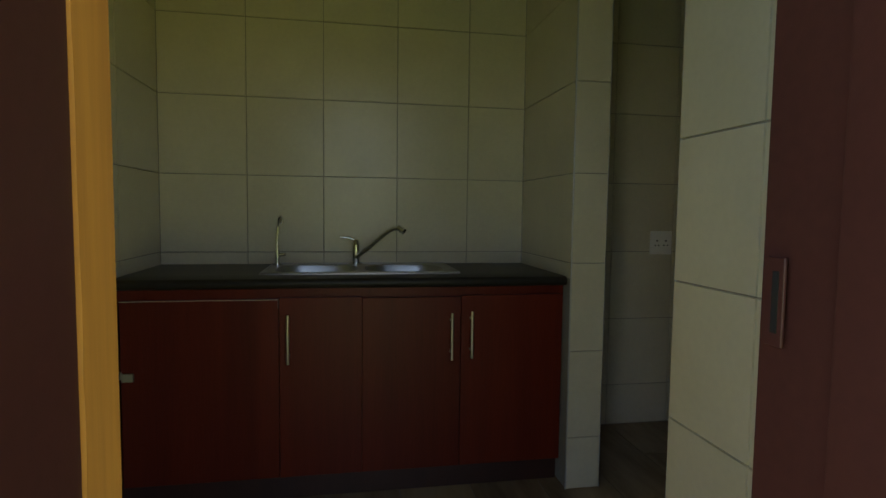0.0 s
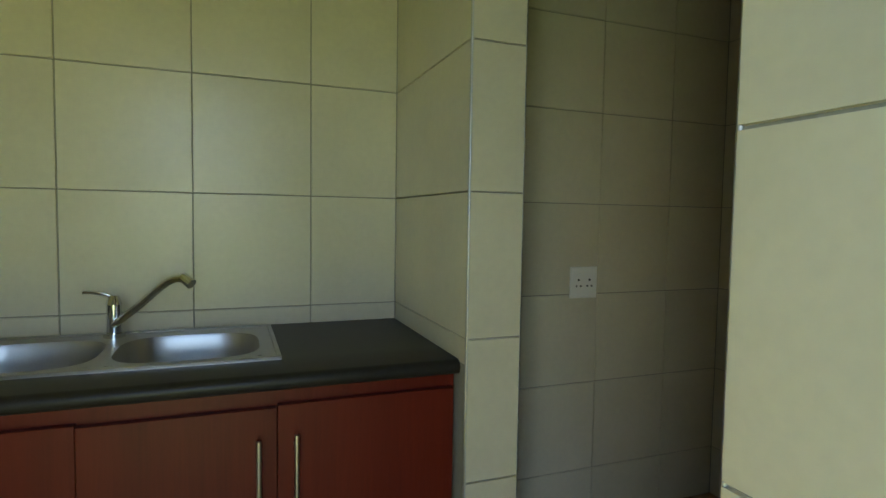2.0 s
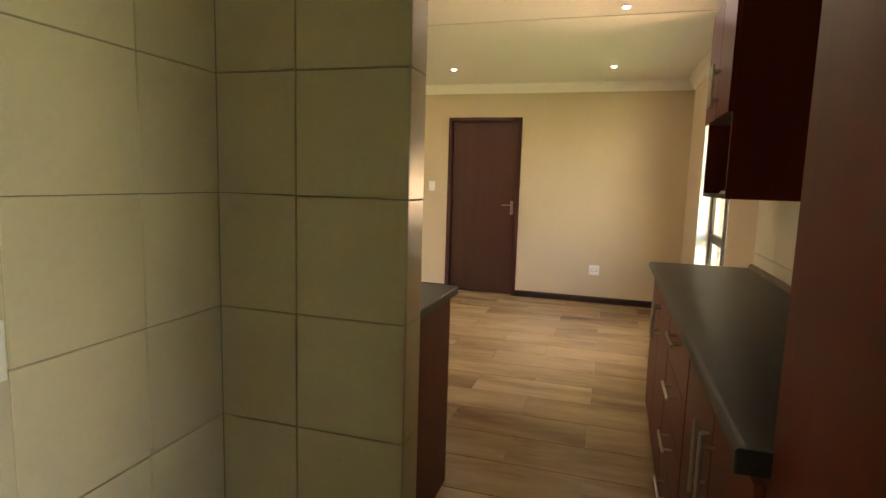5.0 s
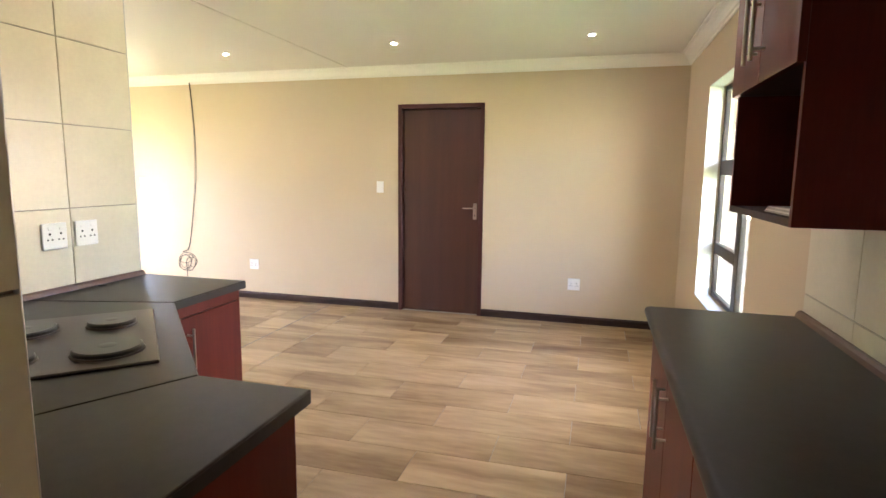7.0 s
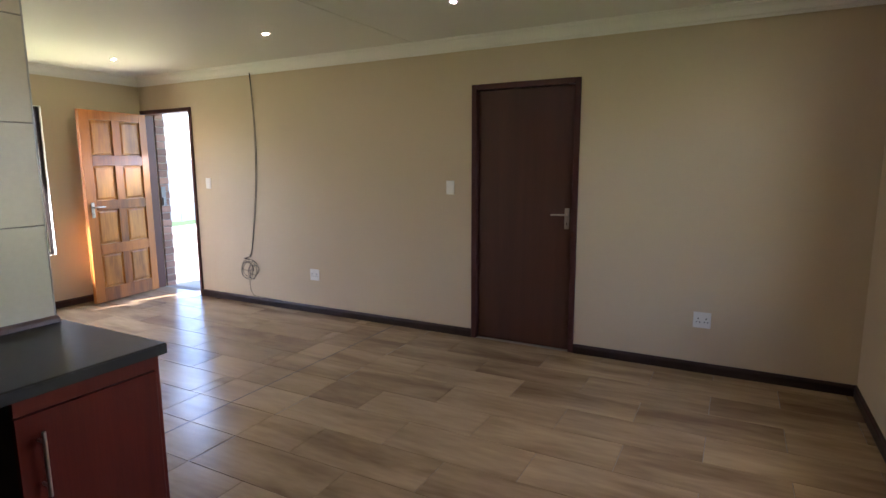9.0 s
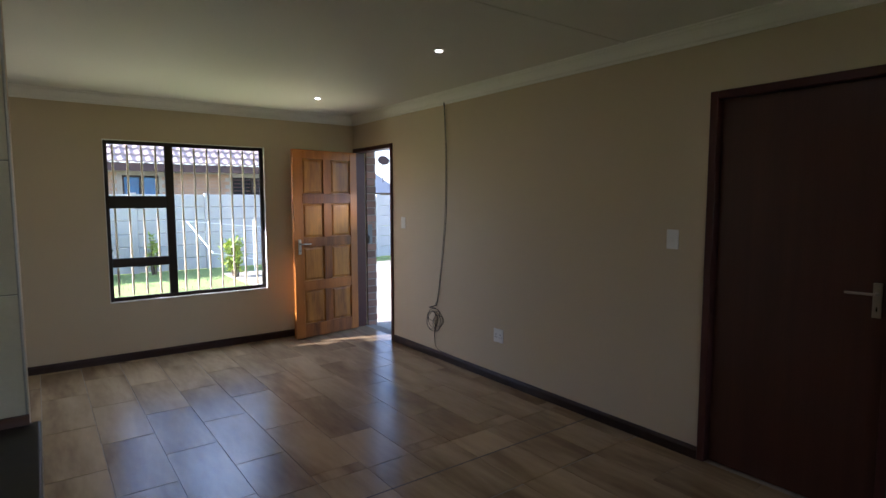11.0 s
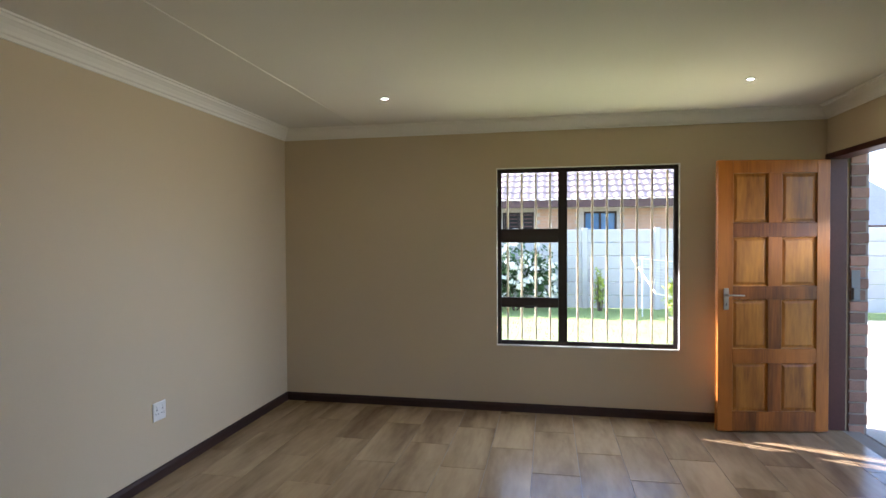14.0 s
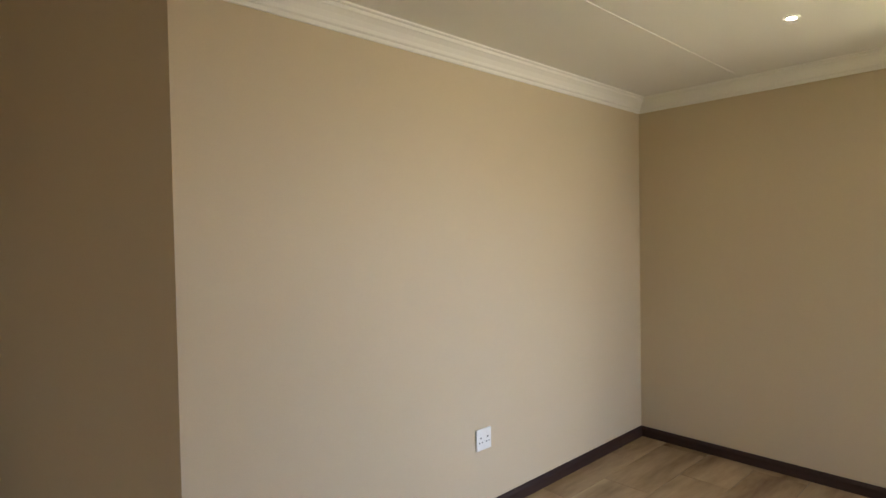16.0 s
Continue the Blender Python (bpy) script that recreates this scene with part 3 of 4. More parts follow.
part("edge_band", box_bm(1.1192, SOUTH + 0.004 - 1.5, RTOP - 0.033, 1.1205, 0.256, RTOP - 0.003), BLACK, kw, "thin black edging strip")
# black block set in where the worktop corner has a dark notch
single("worktop_corner_block", box_bm(-0.006, -0.05, -0.045, 0.006, 0.012, 0.0, 0.003), BLACK, (2.275, 1.765, RTOP + 0.002),
       "small black block for the dark notch at the worktop corner", "end cap")
single("worktop_upstand", run_profile([(0, 0), (0.022, 0), (0.018, 0.014), (0.010, 0.022), (0, 0.023)], (2.282, SOUTH + 0.009, RTOP), (4.619, SOUTH + 0.009, RTOP), (0, 1)),
       STRIP_BROWN, (0, 0, 0), "dark brown sealing strip behind the worktop", "upstand")
# tall cupboard
tc = thing("tall_cupboard", (1.783, SOUTH + 0.002, 0), "tall plain dark cherry grocery cupboard", "cupboard")
tw, td = 0.985, 1.722 - SOUTH - 0.002
for a, c in ((-tw / 2, -tw / 2 + 0.016), (tw / 2 - 0.016, tw / 2)):
    part("side_panel", box_bm(a, 0, 0.1, c, td - 0.02, 2.2), CHERRY, tc)
part("top_panel", box_bm(-tw / 2 + 0.016, 0.006, 2.184, tw / 2 - 0.016, td - 0.02, 2.2), CHERRY, tc)
part("back_panel", box_bm(-tw / 2 + 0.016, 0, 0.116, tw / 2 - 0.016, 0.006, 2.184), CARCASS, tc)
part("plinth", box_bm(-tw / 2, td - 0.07, 0, tw / 2, td - 0.055, 0.098), CARCASS, tc)
part("door", panel_bm(-tw / 2, td - 0.019, 0.11, -0.002, td, 2.198), CHERRY, tc)
part("door", panel_bm(0.002, td - 0.019, 0.11, tw / 2, td, 2.198), CHERRY, tc)
# wall cabinet with an open shelf below
wc = thing("wall_cabinet", (4.092, SOUTH, 1.302), "cherry wall cabinet with two doors over an open shelf", "cabinet")
ww, wd, wh, ws = 0.590, 0.318, 0.87, 0.352
for a, c in ((-ww / 2, -ww / 2 + 0.016), (ww / 2 - 0.016, ww / 2)):
    part("side_panel", box_bm(a, 0, 0, c, wd, wh), CHERRY, wc)
part("top_panel", box_bm(-ww / 2 + 0.016, 0.006, wh - 0.016, ww / 2 - 0.016, wd, wh), CHERRY, wc)
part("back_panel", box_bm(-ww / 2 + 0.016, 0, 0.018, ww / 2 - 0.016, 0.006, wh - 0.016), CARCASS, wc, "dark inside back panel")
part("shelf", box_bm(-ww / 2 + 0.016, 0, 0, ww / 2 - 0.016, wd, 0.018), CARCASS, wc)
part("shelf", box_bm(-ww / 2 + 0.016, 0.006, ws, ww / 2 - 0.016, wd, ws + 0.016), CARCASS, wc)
for a, c, h in ((-ww / 2 + 0.001, -0.002, -0.035), (0.002, ww / 2 - 0.001, 0.035)):
    d = part("door", panel_bm(a, wd, ws - 0.002, c, wd + 0.018, wh), CHERRY, wc)
    bar_handle(d, (h, wd + 0.018, ws + 0.05), (h, wd + 0.018, ws + 0.235), (0, 0.032, 0), label="brushed steel bar handle")
# papers left on the shelf
papers = thing("paper_stack", (3.95, SOUTH + 0.20, 1.302 + 0.0185), "loose stack of printed papers on the open shelf", "papers")
for k in range(4):
    part("sheet", box_bm(-0.14 + 0.012 * k, -0.095 + 0.006 * k, 0.0035 * k, 0.14 + 0.006 * k, 0.095 - 0.004 * k, 0.0035 * k + 0.003), WHITE_PLASTIC if k % 2 else ALU_TRIM, papers)

# ---- hob corner ----
HT = 0.89
NEAR = [(2.886, 2.615), (3.588, 2.615), (3.588, 2.936), (2.886, 3.33)]
DIAG = [(3.5895, 2.938), (4.225, 3.572), (4.07, 4.164), (2.886, 4.164), (2.886, 3.333)]
FAR = [(4.228, 3.580), (4.700, 3.580), (4.700, 4.164), (4.073, 4.164)]


def slab_bm(points, z0, z1, bevel=0.004):
    bm = bmesh.new()
    lo = [bm.verts.new((x, y, z0)) for x, y in points]
    hi = [bm.verts.new((x, y, z1)) for x, y in points]
    n = len(points)
    bm.faces.new(lo[::-1])
    top = bm.faces.new(hi)
    for k in range(n):
        bm.faces.new((lo[k], lo[(k + 1) % n], hi[(k + 1) % n], hi[k]))
    bmesh.ops.bevel(bm, geom=list(top.edges), offset=bevel, segments=2, affect="EDGES", profile=0.5)
    return bm


for pts, edges in ((NEAR, (0, 1)), (DIAG, (0,)), (FAR, (0, 1))):
    top = thing("hob_worktop", (*pts[0], 0), "dark grey laminate worktop section round the corner hob", "worktop", "corner worktop sections")
    loc = [(x - pts[0][0], y - pts[0][1]) for x, y in pts]
    part("slab", slab_bm(loc, HT - 0.036, HT), LAMINATE, top)
    for k in edges:
        a, c = Vector((*loc[k], 0)), Vector((*loc[k + 1], 0))
        d = (c - a).normalized()
        o = Vector((d.y, -d.x, 0)) * 0.0012
        a, c = a + d * 0.004, c - d * 0.004
        band = bmesh.new()
        v = [[band.verts.new(p + Vector((0, 0, z))) for p in (a, c, c + o, a + o)] for z in (HT - 0.034, HT - 0.005)]
        band.faces.new(v[0])
        band.faces.new(v[1])
        for n in range(4):
            band.faces.new((v[0][n], v[0][(n + 1) % 4], v[1][(n + 1) % 4], v[1][n]))
        part("edge_band", band, BLACK, top, "thin black edging strip")
# near end unit: plain end panel towards the scullery, door towards the room
nu = thing("corner_cabinet", (3.247, 2.768, 0), "cherry floor cabinet at the end of the corner worktop", "cabinet")
part("end_panel", panel_bm(-0.355, -0.130, 0.0, 0.305, -0.112, HT - 0.037), CHERRY, nu, "plain cherry end panel")
part("body", box_bm(-0.355, -0.111, 0.10, 0.285, 0.30, HT - 0.037), CARCASS, nu)
d = part("door", panel_bm(0.286, -0.10, 0.11, 0.305, 0.135, HT - 0.05), CHERRY, nu)
bar_handle(d, (0.305, 0.10, 0.58), (0.305, 0.10, 0.76), (0.032, 0, 0), label="brushed steel bar handle")
part("plinth", box_bm(-0.355, -0.111, 0, 0.25, 0.30, 0.098), CARCASS, nu)
# far unit: door towards the kitchen
fu = thing("corner_cabinet", (4.485, 3.880, 0), "cherry floor cabinet with one door beside the oven", "cabinet")
part("side_panel", panel_bm(0.185, -0.27, 0.0, 0.203, 0.30, HT - 0.037), CHERRY, fu)
part("body", box_bm(-0.21, -0.26, 0.10, 0.184, 0.30, HT - 0.037), CARCASS, fu)
part("top_rail", box_bm(-0.215, -0.279, HT - 0.085, 0.184, -0.261, HT - 0.037), CHERRY, fu)
d = part("door", panel_bm(-0.215, -0.28, 0.11, 0.184, -0.261, HT - 0.090), CHERRY, fu)
bar_handle(d, (-0.165, -0.28, 0.57), (-0.165, -0.28, 0.755), (0, -0.032, 0), label="brushed steel bar handle")
part("plinth", box_bm(-0.2, -0.22, 0, 0.184, 0.30, 0.098), CARCASS, fu)
# built-in oven set across the corner
ov = thing("built_in_oven", (3.908, 3.256, 0), "black built-in oven set across the corner under the hob", "oven", rz=44.4)
part("body", box_bm(-0.298, 0.045, 0.10, 0.298, 0.55, HT - 0.037), CARCASS, ov)
part("control_panel", box_bm(-0.297, 0.022, 0.735, 0.297, 0.045, 0.845, 0.003), HOB_BLACK, ov, "black control panel")
dr = part("oven_door", box_bm(-0.297, 0.018, 0.20, 0.297, 0.045, 0.728, 0.004), HOB_BLACK, ov, "black glass oven door")
bar_handle(dr, (-0.22, 0.018, 0.685), (0.22, 0.018, 0.685), (0, -0.035, 0), 0.007, HOB_BLACK, "black oven door handle")
for k in range(6):
    kx = -0.235 + 0.094 * k
    kb = cyl_bm((kx, 0.022, 0.79), (kx, 0.004, 0.79), 0.019, 18)
    box_bm(kx - 0.004, -0.004, 0.775, kx + 0.004, 0.006, 0.805, 0.001, kb)
    part("control_knob", kb, BLACK, ov, "", True)
part("lower_panel", box_bm(-0.297, 0.022, 0.10, 0.297, 0.045, 0.194, 0.002), CHERRY, ov)
part("plinth", box_bm(-0.297, 0.08, 0, 0.297, 0.095, 0.098), CARCASS, ov)
hob = thing("electric_hob", (3.903, 3.261, HT), "dark electric hob with four solid black plates", "hob", rz=44.4)
part("hob_plate", box_bm(-0.305, 0.072, 0.0, 0.345, 0.562, 0.008, 0.004), HOB_ENAMEL, hob)
for cx, cy, r in ((-0.155, 0.200, 0.09), (0.160, 0.200, 0.072), (-0.155, 0.44, 0.072), (0.160, 0.44, 0.09)):
    pb = cyl_bm((cx, cy, 0.008), (cx, cy, 0.022), r, 40)
    cyl_bm((cx, cy, 0.022), (cx, cy, 0.026), r, 40, pb, r * 0.95)
    cyl_bm((cx, cy, 0.026), (cx, cy, 0.0265), r * 0.28, 24, pb, r * 0.24)
    plate = part("hot_plate", pb, HOB_BLACK, hob, "round black cast hot plate", True)
    part("trim_ring", cyl_bm((cx, cy, 0.008), (cx, cy, 0.013), r + 0.006, 32, None, r + 0.003), HOB_ENAMEL, plate, "thin dark trim ring", True)
single("worktop_upstand", run_profile([(0, 0), (0.022, 0), (0.018, 0.014), (0.010, 0.022), (0, 0.023)], (2.886, HOB_Y - 0.002, HT), (HOB_END, HOB_Y - 0.002, HT), (0, -1)),
       STRIP_BROWN, (0, 0, 0), "dark brown sealing strip behind the worktop", "upstand")
single("cable_grommet", cyl_bm((0, 0, 0), (0, 0, 0.004), 0.016, 18), BLACK, (4.395, 4.115, HT), "small round black cable grommet in the worktop", "grommet", smooth=True)


# ---- doors ----
def lever_handle(parent, x, z, y, side, toward):
    """A lever on a long back plate; toward is the way the lever points along x."""
    h = part("door_handle", box_bm(x - 0.018, min(y, y + side * 0.006), z - 0.080, x + 0.018, max(y, y + side * 0.006), z + 0.080, 0.002), BRUSHED, parent, "brushed steel lever handle on a plate")
    bm = cyl_bm((x, y + side * 0.006, z + 0.03), (x, y + side * 0.045, z + 0.03), 0.008, 12)
    tube_bm(smooth_line([(x, y + side * 0.045, z + 0.03), (x + toward * 0.03, y + side * 0.047, z + 0.031), (x + toward * 0.115, y + side * 0.044, z + 0.029)]), 0.006, 10, bm)
    part("lever", bm, BRUSHED, h, "", True)
    part("keyhole", boxes_bm([(x - 0.003, min(y + side * 0.006, y + side * 0.0068), z - 0.05, x + 0.003, max(y + side * 0.006, y + side * 0.0068), z - 0.03)]), DARK_HOLE, h)
    return h


def steel_frame(name, y0, y1, x_face, depth, top, label):
    """A pressed door frame in the long wall; the opening runs from y0 to y1 outside the frame."""
    w = 0.042
    rows = [(x_face - 0.014, y0, 0, x_face + depth, y0 + w, top), (x_face - 0.014, y1 - w, 0, x_face + depth, y1, top),
            (x_face - 0.014, y0 + w, top - w, x_face + depth, y1 - w, top)]
    return structure(name, boxes_bm(rows, 0.003), FRAME_BROWN, label, "door frame")


steel_frame("door_frame_1", 3.034, 3.909, DOOR_X, 0.16, 2.08, "dark brown pressed steel door frame")
bd = tagged(thing("door_1", (DOOR_X + 0.03, 3.4715, 0.006), "closed flat dark brown door with a steel lever", "door", rz=-90), kind="structure")
part("leaf", box_bm(-0.388, 0.0, 0.0, 0.388, 0.04, 2.028, 0.002), DOOR_BROWN, bd)
lever_handle(bd, 0.350, 1.035, 0.0, -1, -1)

steel_frame("door_frame_2", FD0 - 0.012, FD1 + 0.012, DOOR_X, 0.12, 2.085, "dark brown pressed steel frame of the open front door")
fd = tagged(thing("door_2", (7.695, 8.035, 0.012), "open varnished pine front door with eight panels", "door", rz=188.5), kind="structure")
W, H, TH = 0.81, 2.02, 0.022
cols = ((0.092, 0.345), (0.443, 0.700))
rows_ = ((0.147, 0.510), (0.617, 0.985), (1.085, 1.450), (1.556, 1.925))
for a, c in ((0, 0.092), (0.700, W)):
    part("stile", box_bm(a, -TH, 0, c, TH, H, 0.002), PINE, fd)
for z0, z1 in ((0, 0.147), (0.510, 0.617), (0.985, 1.085), (1.450, 1.556), (1.925, H)):
    part("rail", box_bm(0.0921, -TH + 0.0005, z0, 0.6999, TH - 0.0005, z1, 0.0015), PINE, fd)
for z0, z1 in rows_:
    part("mullion", box_bm(0.345, -TH + 0.001, z0, 0.443, TH - 0.001, z1, 0.0015), PINE, fd)
    for a, c in cols:
        bm = bmesh.new()
        for s in (-1, 1):
            ring = []
            for ins, y in ((0.0, TH - 0.001), (0.003, TH - 0.016), (0.012, TH - 0.017), (0.030, TH - 0.009)):
                ring.append([bm.verts.new((x, s * y, z)) for x, z in ((a + ins, z0 + ins), (c - ins, z0 + ins), (c - ins, z1 - ins), (a + ins, z1 - ins))])
            for p, q in zip(ring, ring[1:]):
                for k in range(4):
                    bm.faces.new((p[k], p[(k + 1) % 4], q[(k + 1) % 4], q[k]))
            bm.faces.new(ring[-1])
        part("panel", bm, PINE_PANEL, fd, "mottled ochre door panel")
lever_handle(fd, W - 0.06, 0.99, TH, 1, -1)

# back door jambs: painted frame, raw timber towards the room
structure("door_frame_3", boxes_bm([(0.055, 0.84, 0, 0.137, 0.988, 2.07), (0.864, 0.84, 0, 0.900, 1.065, 2.07), (0.137, 0.84, 2.03, 0.864, 1.065, 2.07),
                                    (0.857, 0.84, 0, 0.864, 0.955, 2.03)], 0.002), FRAME_BROWN, "dark brown painted frame of the back door", "door frame")
bmr = bmesh.new()
steps = 60
prev = None
for k in range(steps + 1):
    z = 2.03 * k / steps
    j = 0.008 * noise.noise((0, 0, z * 9)) + 0.002 * noise.noise((3, 0, z * 40))
    cur = [bmr.verts.new(v) for v in ((0.1395, 0.990 + j, z), (0.1395, 1.064, z), (0.055, 1.064, z), (0.055, 0.990 + j, z))]
    if prev:
        for a in range(4):
            bmr.faces.new((prev[a], prev[(a + 1) % 4], cur[(a + 1) % 4], cur[a]))
    prev = cur
structure("trim_raw_timber", bmr, RAW_WOOD, "raw unpainted timber edge of the back door frame", "trim")
sp = thing("strike_plate", (0.8565, 1.030, 1.03), "dark painted lock keep on the door frame", "lock keep")
part("plate", boxes_bm([(-0.004, -0.013, -0.052, 0.0, 0.013, 0.052)], 0.001), FRAME_BROWN, sp)
part("slot", boxes_bm([(-0.0055, -0.006, -0.036, -0.0042, 0.003, 0.036)]), DARK_HOLE, sp)


# ---- windows ----
def steel_window(name, x0, x1, z0, z1, y, mull, bars, label, rails, inner_left=True):
    """A frame along x with a mullion, a column of small panes on one side and one large pane."""
    win = tagged(thing(name, ((x0 + x1) / 2, y, z0), label, "window"), kind="structure")
    c = (x0 + x1) / 2
    w, h = x1 - x0, z1 - z0
    f, d = 0.034, 0.017
    part("window_frame", boxes_bm([(-w / 2, -d, 0, -w / 2 + f, d, h), (w / 2 - f, -d, 0, w / 2, d, h), (-w / 2 + f, -d, 0, w / 2 - f, d, f), (-w / 2 + f, -d, h - f, w / 2 - f, d, h)], 0.003), BRONZE, win)
    m0, m1 = mull[0] - c, mull[1] - c
    part("mullion", box_bm(m0, -d, f, m1, d, h - f, 0.003), BRONZE, win)
    s0, s1 = (-w / 2 + f, m0) if inner_left else (m1, w / 2 - f)
    b0, b1 = (m1, w / 2 - f) if inner_left else (-w / 2 + f, m0)
    for r0, r1 in rails:
        part("transom", box_bm(s0, -d - 0.006, r0 - z0, s1, d, r1 - z0, 0.003), BRONZE, win)
    levels = [f] + [v - z0 for r in rails for v in r] + [h - f]
    for k in range(0, len(levels), 2):
        p = part("pane", box_bm(s0 + 0.001, -0.002, levels[k] + 0.001, s1 - 0.001, 0.002, levels[k + 1] - 0.001), GLASS, win)
        p.visible_shadow = False
    p = part("pane", box_bm(b0 + 0.001, -0.002, f + 0.001, b1 - 0.001, 0.002, h - f - 0.001), GLASS, win)
    p.visible_shadow = False
    for r0, r1 in rails:
        part("window_latch", boxes_bm([((s0 + s1) / 2 - 0.04, -d - 0.022, r0 - z0 - 0.004, (s0 + s1) / 2 + 0.04, -d - 0.006, r0 - z0 + 0.014)], 0.003), BLACK, win)
    for bx in bars:
        part("burglar_bar", cyl_bm((bx - c, 0.055, f), (bx - c, 0.055, h - f), 0.0098, 8), BAR_WHITE, win, "", True)
    return win


mull = (5.738, 5.812)
bars = [5.315 + 0.119 * k for k in range(4)] + [5.90 + 0.1185 * k for k in range(7)]
steel_window("window_1", WX0 + 0.004, WX1 - 0.004, WZ0 + 0.004, WZ1 - 0.004, WIN_Y + 0.055, mull, bars,
             "dark bronze window with burglar bars and a garden view", ((0.878, 0.960), (1.425, 1.540)))
structure("trim_window_reveal", boxes_bm([(WX0 - 0.001, WIN_Y - 0.001, WZ0 - 0.002, WX0 + 0.004, WIN_Y + 0.03, WZ1), (WX1 - 0.004, WIN_Y - 0.001, WZ0 - 0.002, WX1 + 0.001, WIN_Y + 0.03, WZ1),
                                          (WX0, WIN_Y - 0.001, WZ1 - 0.004, WX1, WIN_Y + 0.03, WZ1 + 0.001), (WX0, WIN_Y - 0.003, WZ0 - 0.004, WX1, WIN_Y + 0.03, WZ0 + 0.004)]),
          REVEAL, "white painted window reveal", "trim")
steel_window("window_2", KX0 + 0.002, KX1 - 0.002, KZ0 + 0.004, KZ1 - 0.004, SOUTH - 0.12, (6.065, 6.165), [], "dark bronze kitchen window beside the wall cabinet",
             ((0.862, 0.938), (1.416, 1.519)), False)
structure("window_sill", box_bm(KX0, SOUTH - 0.09, KZ0 - 0.001, KX1, SOUTH + 0.004, KZ0 + 0.006, 0.002), REVEAL, "white painted window sill", "sill")
structure("trim_kitchen_reveal", boxes_bm([(KX1 - 0.004, SOUTH - 0.09, KZ0 + 0.006, KX1 + 0.001, SOUTH + 0.001, KZ1), (KX0 - 0.001, SOUTH - 0.09, KZ0 + 0.006, KX0 + 0.004, SOUTH + 0.001, KZ1),
                                           (KX0 + 0.004, SOUTH - 0.09, KZ1 - 0.004, KX1 - 0.004, SOUTH + 0.001, KZ1 + 0.001)]), REVEAL, "white painted window reveal", "trim")


# ---- ceiling lamps ----
def downlight(x, y):
    ob = thing("downlight", (x, y, CEIL), "small round white recessed ceiling spot, lit", "downlight", "ceiling spots")
    ring = bmesh.new()
    n = 28
    loops = [[ring.verts.new((r * math.cos(math.tau * k / n), r * math.sin(math.tau * k / n), z)) for k in range(n)] for r, z in ((0.034, 0.0), (0.032, -0.005), (0.018, -0.005), (0.0165, -0.001))]
    for a, c in zip(loops, loops[1:]):
        for k in range(n):
            ring.faces.new((a[k], a[(k + 1) % n], c[(k + 1) % n], c[k]))
    part("ring", ring, WHITE_PLASTIC, ob, "", True)
    part("lens", cyl_bm((0, 0, -0.004), (0, 0, -0.001), 0.0165, 28), LED, ob, "glowing lens")


for x, y in ((6.79, 3.60), (4.535, 7.215), (6.89, 7.22), (6.84, 5.22), (6.85, 2.06), (5.05, 1.99), (4.52, 5.2), (5.05, 3.6)):
    downlight(x, y)

# ---- loose cable on the long wall ----
cb = thing("antenna_cable", (DOOR_X, 6.35, 0), "loose dark cable hanging from the cornice with a tangled coil", "cable")
xw = -0.012
for off, r, ys in ((0.0, 0.0034, 0.0), (0.008, 0.0026, 0.006)):
    part("strand", tube_bm(smooth_line([(xw - off, 0.0, 2.40), (xw - off, -0.035 + ys, 1.9), (xw - off, -0.03 + ys * 1.4, 1.4), (xw - off, 0.02 + ys, 1.0), (xw - off, 0.09, 0.62), (xw - off, 0.13, 0.50)], 10), r, 8), CABLE, cb, "", True)
rnd = random.Random(4)
for k in range(6):
    pts = []
    cy, cz = 0.11 + rnd.uniform(-0.05, 0.05), 0.40 + rnd.uniform(-0.04, 0.03)
    ry, rz_ = rnd.uniform(0.05, 0.115), rnd.uniform(0.045, 0.105)
    ph, tilt = rnd.uniform(0, 6.28), rnd.uniform(-0.5, 0.5)
    for j in range(22):
        a = ph + j * 0.33
        yy, zz = ry * math.cos(a), rz_ * math.sin(a)
        pts.append((xw - 0.008 - 0.008 * k + 0.006 * math.sin(3 * a), cy + yy * math.cos(tilt) - zz * math.sin(tilt), cz + yy * math.sin(tilt) + zz * math.cos(tilt)))
    part("coil", tube_bm(pts, 0.0026, 6), CABLE, cb, "", True)
part("tie", tube_bm([(xw - 0.04 + 0.035 * math.cos(a * 0.5), 0.13 + 0.03 * math.sin(a * 0.5), 0.475 + 0.004 * a) for a in range(14)], 0.004, 6), CABLE, cb, "", True)
part("tail", tube_bm(smooth_line([(xw, 0.14, 0.36), (xw, 0.16, 0.22), (xw - 0.004, 0.12, 0.10), (xw - 0.012, -0.05, 0.085), (xw - 0.012, -0.3, 0.08)], 8), 0.003, 6), CABLE, cb, "", True)

# ---- outside ----
LAWN = material("sunny_lawn", (0.28, 0.35, 0.10), 0.9, vary=0.45, scale=1.6, fine=60, bump=0.6)
PAVING = material("pale_dry_ground", (0.42, 0.36, 0.27), 0.9, vary=0.2, scale=2, fine=50, bump=0.3)
PRECAST = material("pale_precast_concrete", (0.54, 0.52, 0.49), 0.85, vary=0.12, scale=2.5, fine=70, bump=0.15, per_object=0.1)
BRICK = material("face_brick", (0.23, 0.125, 0.085), 0.8, vary=0.3, scale=12, fine=120, bump=0.25, per_object=0.7)
PALE_MORTAR = material("pale_mortar", (0.27, 0.225, 0.185), 0.9, vary=0.15, scale=10, fine=120, bump=0.2)
PALE_BRICK = material("pale_face_brick", (0.22, 0.165, 0.130), 0.8, vary=0.25, scale=12, fine=120, bump=0.25, per_object=0.6)
